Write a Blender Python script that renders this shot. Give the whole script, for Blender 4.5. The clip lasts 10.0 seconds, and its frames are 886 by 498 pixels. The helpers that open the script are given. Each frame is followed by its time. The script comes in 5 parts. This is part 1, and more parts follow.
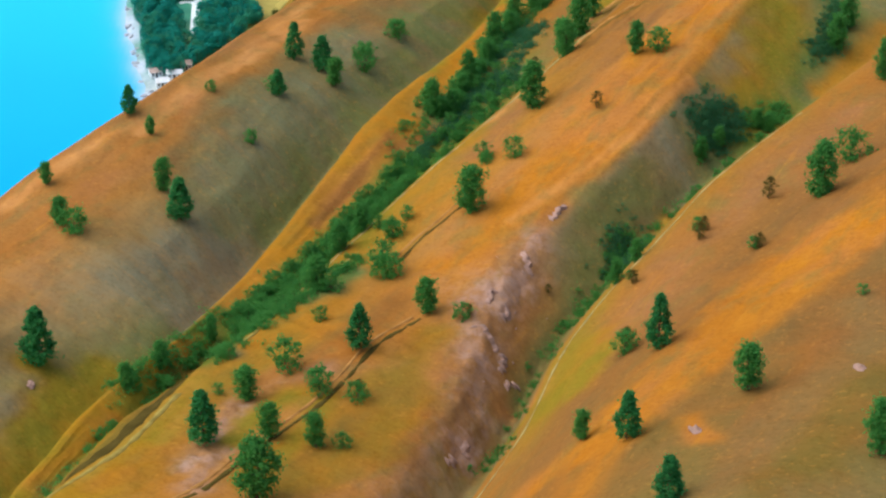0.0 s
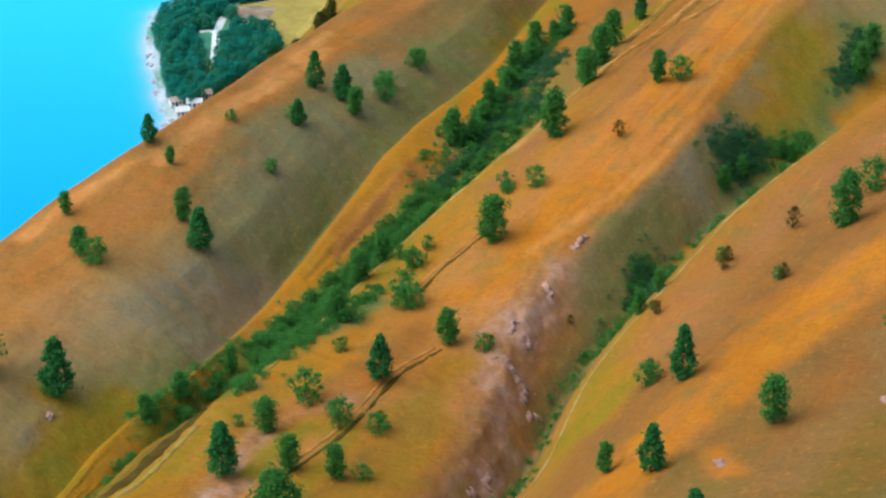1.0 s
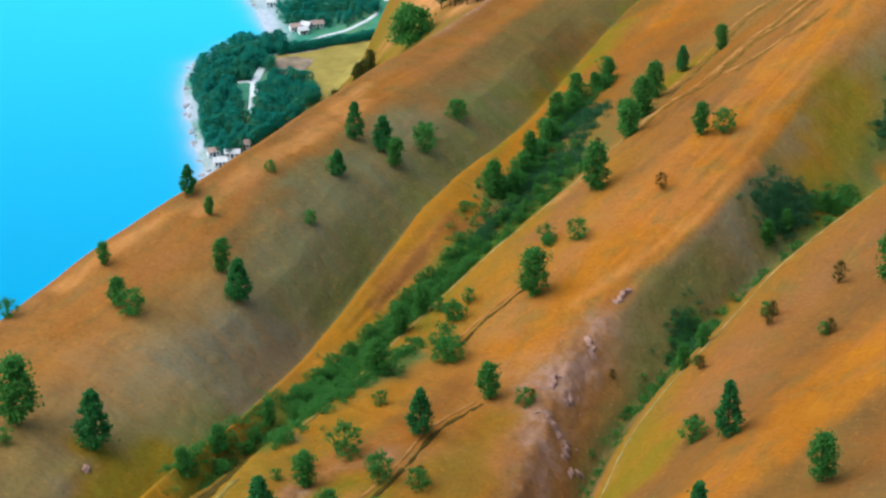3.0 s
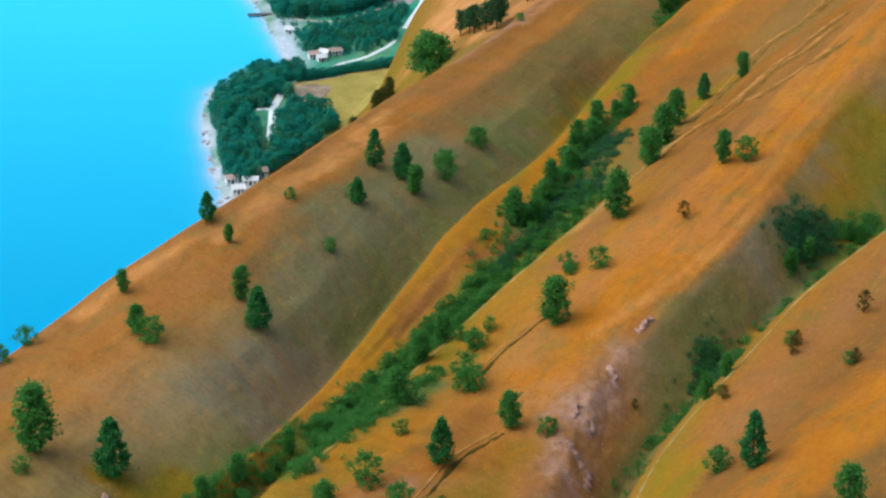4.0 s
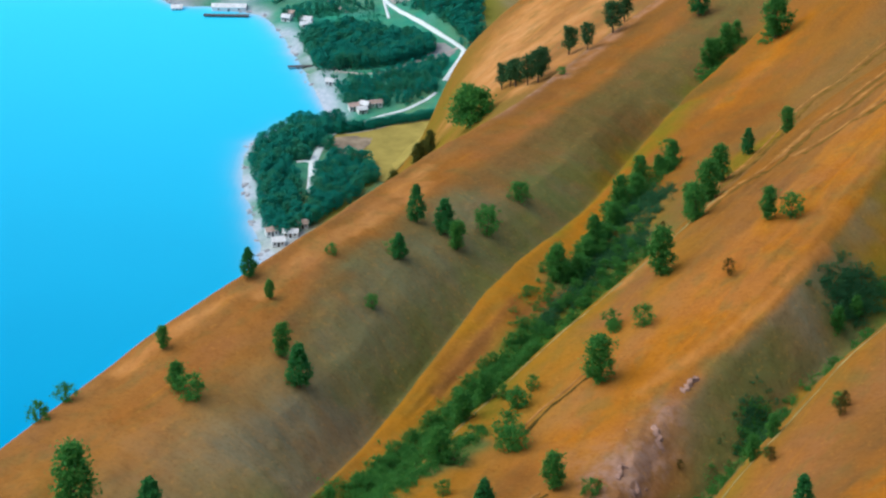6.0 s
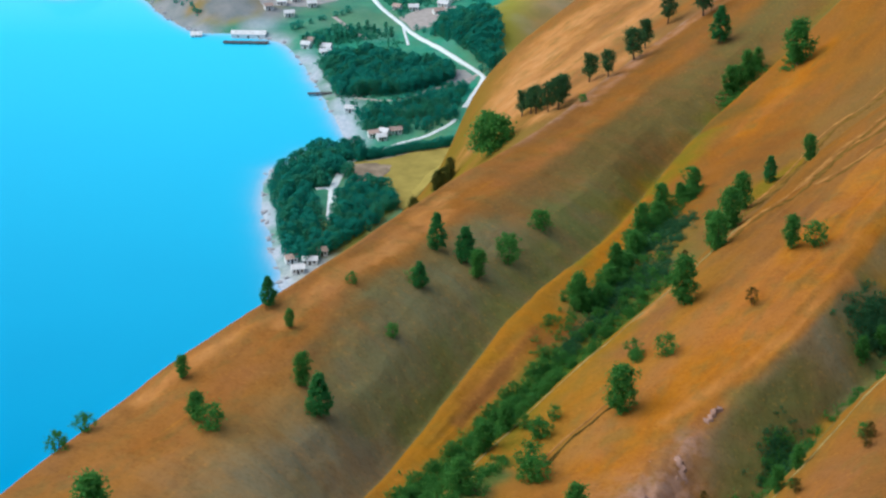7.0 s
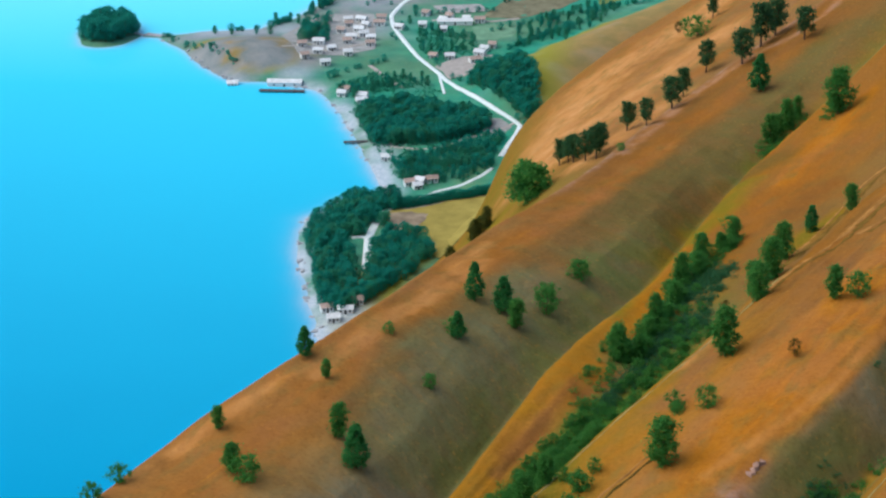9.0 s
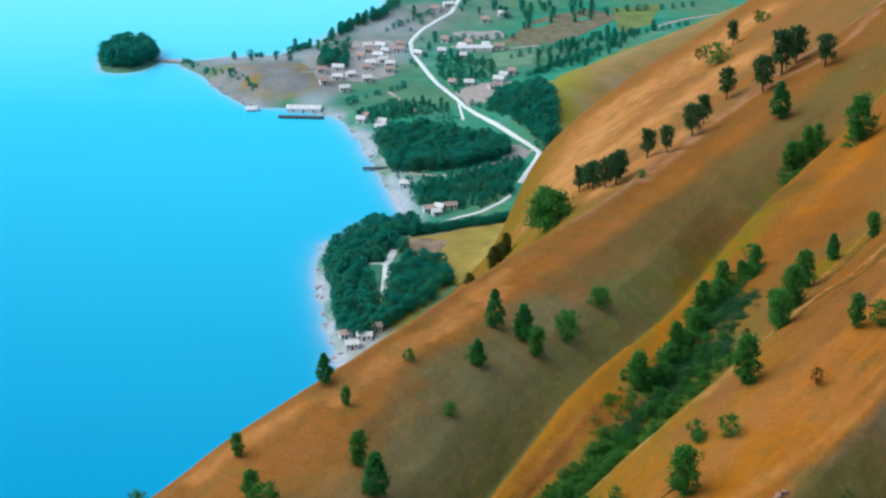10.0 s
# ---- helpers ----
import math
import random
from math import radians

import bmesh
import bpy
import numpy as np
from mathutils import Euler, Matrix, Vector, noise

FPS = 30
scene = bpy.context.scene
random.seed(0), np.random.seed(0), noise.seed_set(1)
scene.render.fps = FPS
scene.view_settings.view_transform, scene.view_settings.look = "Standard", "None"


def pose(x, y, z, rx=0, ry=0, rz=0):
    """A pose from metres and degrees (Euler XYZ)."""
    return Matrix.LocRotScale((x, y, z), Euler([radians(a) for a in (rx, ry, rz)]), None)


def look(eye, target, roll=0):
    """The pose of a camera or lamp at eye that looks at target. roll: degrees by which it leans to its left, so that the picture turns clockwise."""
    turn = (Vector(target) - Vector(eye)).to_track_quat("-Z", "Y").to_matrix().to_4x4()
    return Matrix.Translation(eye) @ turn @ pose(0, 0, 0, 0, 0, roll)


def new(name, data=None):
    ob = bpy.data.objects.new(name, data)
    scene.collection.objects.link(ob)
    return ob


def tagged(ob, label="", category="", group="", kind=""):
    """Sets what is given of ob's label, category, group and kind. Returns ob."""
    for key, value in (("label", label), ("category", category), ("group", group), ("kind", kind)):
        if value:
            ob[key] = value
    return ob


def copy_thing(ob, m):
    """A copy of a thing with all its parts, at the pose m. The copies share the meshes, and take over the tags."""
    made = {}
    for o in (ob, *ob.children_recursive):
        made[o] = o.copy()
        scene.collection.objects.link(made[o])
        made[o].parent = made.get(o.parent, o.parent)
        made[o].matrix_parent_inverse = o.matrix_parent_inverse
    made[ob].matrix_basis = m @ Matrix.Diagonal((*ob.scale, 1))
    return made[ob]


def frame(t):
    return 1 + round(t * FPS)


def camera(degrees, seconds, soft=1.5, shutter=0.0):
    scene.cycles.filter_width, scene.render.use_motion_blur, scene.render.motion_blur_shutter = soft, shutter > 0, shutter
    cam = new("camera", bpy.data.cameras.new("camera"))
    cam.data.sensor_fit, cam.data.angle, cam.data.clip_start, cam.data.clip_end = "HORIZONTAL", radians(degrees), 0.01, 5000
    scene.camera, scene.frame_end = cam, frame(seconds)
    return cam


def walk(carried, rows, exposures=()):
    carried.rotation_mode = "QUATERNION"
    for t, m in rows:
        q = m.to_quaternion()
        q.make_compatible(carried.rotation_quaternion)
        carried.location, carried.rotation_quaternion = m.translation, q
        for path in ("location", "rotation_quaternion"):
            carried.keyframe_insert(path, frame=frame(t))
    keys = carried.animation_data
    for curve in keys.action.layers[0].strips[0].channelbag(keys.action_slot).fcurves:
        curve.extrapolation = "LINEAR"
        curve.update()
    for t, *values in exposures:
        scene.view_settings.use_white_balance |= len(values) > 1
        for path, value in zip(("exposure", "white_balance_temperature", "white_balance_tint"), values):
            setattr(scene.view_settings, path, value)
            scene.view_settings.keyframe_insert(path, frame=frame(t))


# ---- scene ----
cam = camera(24.0, 10.0, soft=2.4)
# seconds, eye, yaw, pitch and roll in degrees
PATH = [
    (0.0, -0.00, 0.00, 360.00, 0.000, -29.566, 0.856),
    (0.5, 0.02, 1.22, 359.28, 0.260, -29.251, 0.670),
    (1.0, -0.34, 2.52, 358.98, 0.627, -28.796, 0.564),
    (1.5, -0.68, 3.42, 358.88, 0.839, -28.539, 0.583),
    (2.0, -0.96, 4.28, 358.44, 1.147, -28.135, 0.406),
    (2.5, -1.18, 5.12, 357.94, 1.462, -27.750, 0.362),
    (4.0, -2.68, 8.34, 356.32, 2.212, -26.642, 0.234),
    (4.5, -2.94, 9.10, 356.24, 2.525, -26.252, 0.133),
    (5.0, -3.16, 10.06, 356.24, 2.755, -26.000, -0.012),
    (5.5, -3.42, 10.94, 356.38, 3.049, -25.677, -0.047),
    (7.0, -4.42, 14.76, 355.68, 3.935, -24.581, -0.347),
    (7.5, -4.64, 15.88, 355.18, 4.149, -24.283, -0.413),
    (8.0, -4.88, 16.96, 354.68, 4.451, -23.903, -0.509),
    (8.5, -5.18, 18.06, 354.50, 4.739, -23.537, -0.578),
    (9.0, -5.56, 18.66, 354.22, 4.949, -23.244, -0.646),
    (9.5, -5.88, 19.52, 354.14, 5.219, -22.891, -0.606),
    (10.0, -6.30, 20.14, 353.80, 5.465, -22.519, -0.672),
]


def aim(x, y, z, yaw, pitch, roll):
    a, b = radians(yaw), radians(pitch)
    way = Vector((-math.sin(a) * math.cos(b), math.cos(a) * math.cos(b), math.sin(b)))
    eye = Vector((x, y, z))
    return look(eye, eye + way, roll)


walk(cam, [(t, aim(*row)) for t, *row in PATH], [(0.0, 0.94), (4.0, 0.72), (10.0, 0.45)])

# ---- sky and sun ----
SUN_TO = Vector((-0.56, -0.10, 0.80)).normalized()
world = bpy.data.worlds.new("sky")
scene.world = world
world.use_nodes = True
sky = world.node_tree.nodes.new("ShaderNodeTexSky")
sky.sky_type, sky.sun_disc = "NISHITA", False
sky.sun_elevation = math.asin(SUN_TO.z)
sky.sun_rotation = math.atan2(SUN_TO.x, SUN_TO.y)
sky.dust_density = 2.0
world.node_tree.links.new(sky.outputs[0], world.node_tree.nodes["Background"].inputs[0])
world.node_tree.nodes["Background"].inputs[1].default_value = 0.15
sun_data = bpy.data.lights.new("sun", "SUN")
sun_data.energy, sun_data.angle, sun_data.color = 1.75, radians(70.0), (1.0, 0.91, 0.78)
sun = new("sun", sun_data)
sun.matrix_world = SUN_TO.to_track_quat("Z", "Y").to_matrix().to_4x4()


# ---- materials ----
def material(name, rough=0.9, spec=0.2):
    m = bpy.data.materials.new(name)
    m.use_nodes = True
    b = m.node_tree.nodes["Principled BSDF"]
    b.inputs["Roughness"].default_value = rough
    b.inputs["Specular IOR Level"].default_value = spec
    return m, m.node_tree, b


def node(nt, kind, **values):
    n = nt.nodes.new("ShaderNode" + kind)
    for key, value in values.items():
        n.inputs[key.replace("_", " ")].default_value = value
    return n


def noise_tex(nt, scale, detail=4.0, rough=0.55, stretch=None):
    co = nt.nodes.new("ShaderNodeNewGeometry").outputs["Position"]
    if stretch:
        mp = nt.nodes.new("ShaderNodeMapping")
        mp.vector_type = "TEXTURE"
        mp.inputs["Scale"].default_value = tuple(1 / c for c in stretch[0])
        mp.inputs["Rotation"].default_value = (0, 0, radians(stretch[1]))
        nt.links.new(co, mp.inputs["Vector"])
        co = mp.outputs["Vector"]
    n = node(nt, "TexNoise", Scale=scale, Detail=detail, Roughness=rough)
    nt.links.new(co, n.inputs["Vector"])
    return n.outputs["Fac"]


def ramp(nt, fac, low, high):
    n = nt.nodes.new("ShaderNodeMapRange")
    n.inputs["From Min"].default_value, n.inputs["From Max"].default_value = low, high
    nt.links.new(fac, n.inputs["Value"])
    return n.outputs["Result"]


def math_node(nt, op, a, b):
    n = nt.nodes.new("ShaderNodeMath")
    n.operation = op
    n.use_clamp = True
    for k, v in enumerate((a, b)):
        if isinstance(v, (int, float)):
            n.inputs[k].default_value = v
        else:
            nt.links.new(v, n.inputs[k])
    return n.outputs[0]


def blend(nt, fac, a, b, mode="MIX"):
    n = nt.nodes.new("ShaderNodeMix")
    n.data_type, n.blend_type = "RGBA", mode
    for k, v in ((0, fac), (6, a), (7, b)):
        if isinstance(v, (int, float)):
            n.inputs[k].default_value = v
        elif isinstance(v, tuple):
            n.inputs[k].default_value = (*v, 1)
        else:
            nt.links.new(v, n.inputs[k])
    return n.outputs[2]


def bump(nt, bsdf, height, strength, distance):
    n = node(nt, "Bump", Strength=strength, Distance=distance)
    nt.links.new(height, n.inputs["Height"])
    nt.links.new(n.outputs[0], bsdf.inputs["Normal"])


def attribute(nt, name):
    n = nt.nodes.new("ShaderNodeAttribute")
    n.attribute_name = name
    return n.outputs["Fac"]


def plain(name, colour, rough=0.85, spec=0.2, vary=0.25, scale=1.5, grain=0.02):
    """One surface with blotches and grain."""
    m, nt, b = material(name, rough, spec)
    dark = tuple(c * (1 - vary) for c in colour)
    light = tuple(min(1, c * (1 + vary)) for c in colour)
    col = blend(nt, ramp(nt, noise_tex(nt, scale), 0.3, 0.7), dark, light)
    info = nt.nodes.new("ShaderNodeObjectInfo")
    col = blend(nt, math_node(nt, "MULTIPLY", info.outputs["Random"], 0.5), col, dark)
    nt.links.new(col, b.inputs["Base Color"])
    if grain:
        bump(nt, b, noise_tex(nt, scale * 8), 0.5, grain)
    return m


def hill_material():
    m, nt, b = material("dry_grass", 1.0, 0.0)
    big = ramp(nt, noise_tex(nt, 0.018, 4), 0.35, 0.65)
    mid = ramp(nt, noise_tex(nt, 0.08, 5, 0.6), 0.3, 0.7)
    fine = ramp(nt, noise_tex(nt, 0.6, 6, 0.7), 0.25, 0.75)
    rill = ramp(nt, noise_tex(nt, 0.06, 5, 0.6, ((3.2, 0.5, 1.0), -127)), 0.35, 0.7)
    straw = blend(nt, mid, (0.355, 0.120, 0.006), (0.395, 0.156, 0.013))
    earth = blend(nt, fine, (0.24, 0.1, 0.0176), (0.304, 0.136, 0.028))
    col = blend(nt, math_node(nt, "MULTIPLY", big, 0.35), straw, earth)
    tan = math_node(nt, "MULTIPLY", attribute(nt, "tan"), math_node(nt, "ADD", 0.6, math_node(nt, "MULTIPLY", mid, 0.4)))
    col = blend(nt, tan, col, blend(nt, fine, (0.182, 0.092, 0.036), (0.224, 0.116, 0.048)))
    blond = math_node(nt, "MULTIPLY", attribute(nt, "blond"), math_node(nt, "ADD", 0.6, math_node(nt, "MULTIPLY", mid, 0.4)))
    col = blend(nt, blond, col, blend(nt, fine, (0.47, 0.250, 0.100), (0.56, 0.300, 0.128)))
    rose = ramp(nt, noise_tex(nt, 0.045, 5, 0.62, ((1.6, 0.7, 1.0), -35)), 0.48, 0.62)
    col = blend(nt, math_node(nt, "MULTIPLY", rose, 0.4), col, (0.290, 0.130, 0.052))
    tint = ramp(nt, noise_tex(nt, 0.22, 4, 0.6), 0.42, 0.72)
    col = blend(nt, math_node(nt, "MULTIPLY", tint, 0.25), col, (0.288, 0.116, 0.024))
    sere = ramp(nt, noise_tex(nt, 0.11, 5, 0.6, ((1.8, 0.6, 1.0), -25)), 0.55, 0.75)
    col = blend(nt, math_node(nt, "MULTIPLY", sere, 0.6), col, (0.16, 0.118, 0.032))
    moss = ramp(nt, noise_tex(nt, 0.13, 5, 0.6, ((1.3, 0.7, 1.0), -30)), 0.53, 0.68)
    col = blend(nt, math_node(nt, "MULTIPLY", moss, 0.42), col, (0.125, 0.122, 0.036))
    streak = ramp(nt, noise_tex(nt, 0.05, 5, 0.65, ((9.0, 0.7, 2.0), -25)), 0.52, 0.7)
    col = blend(nt, math_node(nt, "MULTIPLY", streak, 0.4), col, (0.245, 0.108, 0.024))
    pale = ramp(nt, noise_tex(nt, 0.07, 4, 0.6, ((7.0, 0.5, 2.0), -25)), 0.6, 0.75)
    col = blend(nt, math_node(nt, "MULTIPLY", pale, 0.35), col, (0.45, 0.195, 0.018))
    russet = math_node(nt, "MULTIPLY", attribute(nt, "russet"), math_node(nt, "ADD", 0.7, math_node(nt, "MULTIPLY", mid, 0.3)))
    col = blend(nt, russet, col, blend(nt, fine, (0.132, 0.062, 0.019), (0.176, 0.083, 0.027)))
    # the bare share also greys the flanks, as shade put into the colour
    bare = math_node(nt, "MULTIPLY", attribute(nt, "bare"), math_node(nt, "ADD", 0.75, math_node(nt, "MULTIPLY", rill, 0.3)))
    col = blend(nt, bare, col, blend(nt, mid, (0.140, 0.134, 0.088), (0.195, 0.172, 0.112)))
    stone = math_node(nt, "MULTIPLY", attribute(nt, "stony"), math_node(nt, "ADD", 0.45, math_node(nt, "MULTIPLY", fine, 0.7)))
    col = blend(nt, stone, col, blend(nt, ramp(nt, noise_tex(nt, 0.17, 5, 0.65), 0.44, 0.58), (0.245, 0.136, 0.070), (0.325, 0.220, 0.175)))
    yellow = math_node(nt, "MULTIPLY", attribute(nt, "yellow"), math_node(nt, "ADD", 0.5, math_node(nt, "MULTIPLY", mid, 0.6)))
    col = blend(nt, yellow, col, blend(nt, fine, (0.250, 0.135, 0.008), (0.32, 0.180, 0.012)))
    green = math_node(nt, "MULTIPLY", attribute(nt, "green"), math_node(nt, "ADD", 0.45, math_node(nt, "MULTIPLY", mid, 0.9)))
    col = blend(nt, green, col, blend(nt, fine, (0.028, 0.1, 0.0176), (0.076, 0.14, 0.0208)))
    col = blend(nt, math_node(nt, "MULTIPLY", fine, 0.3), col, (0.55, 0.5, 0.4), "MULTIPLY")
    speck = ramp(nt, noise_tex(nt, 1.1, 5, 0.7), 0.5, 0.64)
    col = blend(nt, math_node(nt, "MULTIPLY", speck, 0.38), col, (0.62, 0.56, 0.48), "MULTIPLY")
    fleck = ramp(nt, noise_tex(nt, 0.8, 5, 0.7, ((1.0, 1.0, 1.0), 40)), 0.56, 0.68)
    col = blend(nt, math_node(nt, "MULTIPLY", fleck, 0.22), col, (0.48, 0.225, 0.04))
    nt.links.new(col, b.inputs["Base Color"])
    bump(nt, b, math_node(nt, "ADD", math_node(nt, "MULTIPLY", rill, 0.6), math_node(nt, "MULTIPLY", fine, 0.4)), 0.6, 0.5)
    return m


def lowland_material():
    m, nt, b = material("lowland_grass", 0.95, 0.05)
    big = ramp(nt, noise_tex(nt, 0.016, 4), 0.4, 0.6)
    mid = ramp(nt, noise_tex(nt, 0.09, 5, 0.65), 0.35, 0.65)
    fine = ramp(nt, noise_tex(nt, 0.5, 5, 0.7), 0.3, 0.7)
    # distance haze is put into these colours as a blue-teal tint
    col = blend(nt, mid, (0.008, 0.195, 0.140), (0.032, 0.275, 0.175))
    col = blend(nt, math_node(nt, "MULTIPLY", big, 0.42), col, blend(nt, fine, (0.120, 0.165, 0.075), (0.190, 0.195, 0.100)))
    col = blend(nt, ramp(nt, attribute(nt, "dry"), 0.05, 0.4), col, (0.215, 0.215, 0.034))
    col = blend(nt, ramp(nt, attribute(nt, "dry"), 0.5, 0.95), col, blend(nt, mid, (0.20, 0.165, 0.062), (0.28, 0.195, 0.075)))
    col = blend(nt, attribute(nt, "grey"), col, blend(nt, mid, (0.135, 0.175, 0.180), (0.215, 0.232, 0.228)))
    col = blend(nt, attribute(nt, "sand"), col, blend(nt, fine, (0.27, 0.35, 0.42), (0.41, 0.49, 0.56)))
    nt.links.new(col, b.inputs["Base Color"])
    bump(nt, b, fine, 0.5, 0.3)
    return m


def water_material():
    m, nt, b = material("lake_water", 0.12, 0.03)
    big = ramp(nt, noise_tex(nt, 0.006, 3), 0.3, 0.7)
    col = blend(nt, big, (0, 0.252, 0.48), (0, 0.278, 0.515))
    # the sky's sheen on the far water, put into the colour: paler with distance
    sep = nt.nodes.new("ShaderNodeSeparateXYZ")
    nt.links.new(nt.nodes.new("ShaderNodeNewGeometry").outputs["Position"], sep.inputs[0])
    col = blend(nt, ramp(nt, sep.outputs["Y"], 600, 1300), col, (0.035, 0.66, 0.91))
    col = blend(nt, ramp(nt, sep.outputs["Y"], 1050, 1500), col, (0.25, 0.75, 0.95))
    col = blend(nt, math_node(nt, "MULTIPLY", attribute(nt, "shallow"), 0.75), col, (0.40, 0.47, 0.58))
    nt.links.new(col, b.inputs["Base Color"])
    b.inputs["IOR"].default_value = 1.33
    bump(nt, b, noise_tex(nt, 0.5, 4, 0.6), 0.2, 0.12)
    return m


def leaf_material(name, dark, light):
    m, nt, b = material(name, 0.8, 0.04)
    geo = nt.nodes.new("ShaderNodeNewGeometry")
    col = blend(nt, geo.outputs["Random Per Island"], dark, light)
    info = nt.nodes.new("ShaderNodeObjectInfo")
    col = blend(nt, math_node(nt, "MULTIPLY", info.outputs["Random"], 0.35), col, tuple(c * 0.75 for c in dark))
    nt.links.new(col, b.inputs["Base Color"])
    # light comes through the leaves
    thin = nt.nodes.new("ShaderNodeBsdfTranslucent")
    nt.links.new(col, thin.inputs["Color"])
    mix = nt.nodes.new("ShaderNodeMixShader")
    mix.inputs[0].default_value = 0.70
    nt.links.new(b.outputs[0], mix.inputs[1]), nt.links.new(thin.outputs[0], mix.inputs[2])
    nt.links.new(mix.outputs[0], nt.nodes["Material Output"].inputs["Surface"])
    return m


DRY_GRASS = hill_material()
LOWLAND = lowland_material()
WATER = water_material()
LEAF = leaf_material("green_leaves", (0.054, 0.245, 0.056), (0.110, 0.325, 0.070))
PINE = leaf_material("pine_needles", (0.036, 0.225, 0.068), (0.068, 0.288, 0.078))
# both lakeside leaf colours hold the teal of the haze
WOOD_LEAF = leaf_material("hazy_lakeside_leaves", (0.012, 0.280, 0.235), (0.045, 0.45, 0.32))
PALE_LEAF = leaf_material("hazy_pale_lakeside_leaves", (0.025, 0.285, 0.200), (0.080, 0.42, 0.255))
SCRUB_LEAF = leaf_material("dark_scrub_leaves", (0.045, 0.178, 0.078), (0.080, 0.230, 0.088))
CREST_LEAF = leaf_material("dusky_green_leaves", (0.046, 0.140, 0.062), (0.084, 0.190, 0.066))
OLIVE_LEAF = leaf_material("olive_leaves", (0.085, 0.110, 0.028), (0.150, 0.165, 0.040))
DRY_LEAF = leaf_material("dry_leaves", (0.10, 0.095, 0.022), (0.17, 0.14, 0.035))
BARK = plain("bark", (0.10, 0.065, 0.04), vary=0.4, scale=4)
# lakeside concrete, dirt, yard and plaster are tinted bluish for haze
CONCRETE = plain("pale_road_concrete", (0.56, 0.66, 0.68), vary=0.12, scale=0.5)
DIRT = plain("pale_dirt", (0.33, 0.32, 0.30), vary=0.2, scale=0.4)
YARD = plain("yard_earth", (0.28, 0.30, 0.30), vary=0.25, scale=0.3)
TRODDEN = plain("trodden_earth", (0.31, 0.155, 0.045), rough=1.0, spec=0.0, vary=0.4, scale=0.3)
RUT_GRASS = plain("rill_grass", (0.165, 0.098, 0.022), rough=1.0, spec=0.0, vary=0.4, scale=0.3)
RUT = plain("dark_rut", (0.075, 0.056, 0.014), rough=1.0, spec=0.0, vary=0.4, scale=0.3)
RIM_GRASS = plain("pale_rim_grass", (0.27, 0.225, 0.085), rough=1.0, spec=0.0, vary=0.35, scale=0.4)
STUBBLE = plain("pale_stubble", (0.24, 0.185, 0.045), rough=1.0, spec=0.0, vary=0.35, scale=0.4)
CAPE_EARTH = plain("cape_earth", (0.25, 0.21, 0.155), rough=1.0, spec=0.0, vary=0.35, scale=0.15)
MEADOW = plain("dry_meadow", (0.31, 0.265, 0.075), rough=1.0, spec=0.0, vary=0.3, scale=0.12, grain=0.1)
OLIVE_FIELD = plain("olive_field", (0.155, 0.235, 0.090), rough=1.0, spec=0.0, vary=0.3, scale=0.12, grain=0.1)
PALE_FIELD = plain("pale_green_field", (0.13, 0.27, 0.18), rough=1.0, spec=0.0, vary=0.25, scale=0.2, grain=0.1)
TILLED = plain("tilled_soil", (0.170, 0.172, 0.115), rough=1.0, spec=0.0, vary=0.3, scale=0.25, grain=0.1)
PLASTER = plain("pale_plaster", (0.66, 0.72, 0.73), vary=0.12)
ROOFING = plain("rusty_roof_sheet", (0.36, 0.29, 0.26), vary=0.3, scale=0.8)
ROOFING_GREY = plain("grey_roof_sheet", (0.55, 0.61, 0.64), vary=0.2, scale=0.8)
FRAME = plain("painted_frame", (0.36, 0.344, 0.32), vary=0.1)
DARK_OPENING = plain("dark_opening", (0.024, 0.028, 0.032), rough=0.3, vary=0.2)
ROCK = plain("grey_rock", (0.27, 0.170, 0.130), vary=0.35, scale=0.8, grain=0.1)
SHORE_ROCK = plain("shore_stone", (0.30, 0.33, 0.36), vary=0.3, scale=0.6, grain=0.1)
PLANK = plain("weathered_planks", (0.075, 0.080, 0.085), vary=0.3)


# ---- the hill ----
# crest lines of the spurs, from the lake side to the near side; each runs up the hill, away from the lake's foot
CREST_R0 = [(-326, 561.5, -84), (-291, 599, -67), (-255.5, 636.5, -50.5), (-220, 674, -33.5), (-184.5, 711.5, -17), (-149, 749, -0), (-113.5, 786.5, 16.5), (-78, 824, 33), (-41, 855.5, 50), (-7, 896.5, 69), (31.5, 944.5, 86), (73, 990.5, 105), (114, 1038, 122.5)]
CREST_R1 = [(-123, 268.5, 166.5), (-116, 300.5, 161.5), (-109, 333.5, 156.5), (-100, 363.5, 153.5), (-88, 391, 154), (-72, 412, 158.5), (-55.5, 443, 158.5), (-38.5, 508.5, 146.5), (-15.5, 575, 136), (11, 663.5, 125), (41, 705.5, 133.5), (73.5, 735.5, 147), (106.5, 766, 160.5)]
CREST_C2 = [(-83.5, 224, 161), (-75.5, 249, 159.5), (-67.5, 274, 157.5), (-60, 300, 156), (-49, 323.5, 154.5), (-38.5, 361.5, 148), (-27, 397.5, 148.5), (-13, 433.5, 151), (6.5, 485, 145.5), (28, 564, 137), (54, 618.5, 140), (79.5, 651, 154), (105, 683.5, 168)]
CREST_C3 = [(-76.5, 210.5, 172.5), (-69, 235, 169), (-62, 260, 166), (-54.5, 284.5, 162.5), (-44, 309.5, 159), (-30.5, 332.5, 158), (-17.5, 367.5, 154), (-2, 394, 157), (16, 422, 160), (35.5, 453, 164), (59, 504.5, 162), (83.5, 529.5, 170), (109.5, 574, 172.5)]
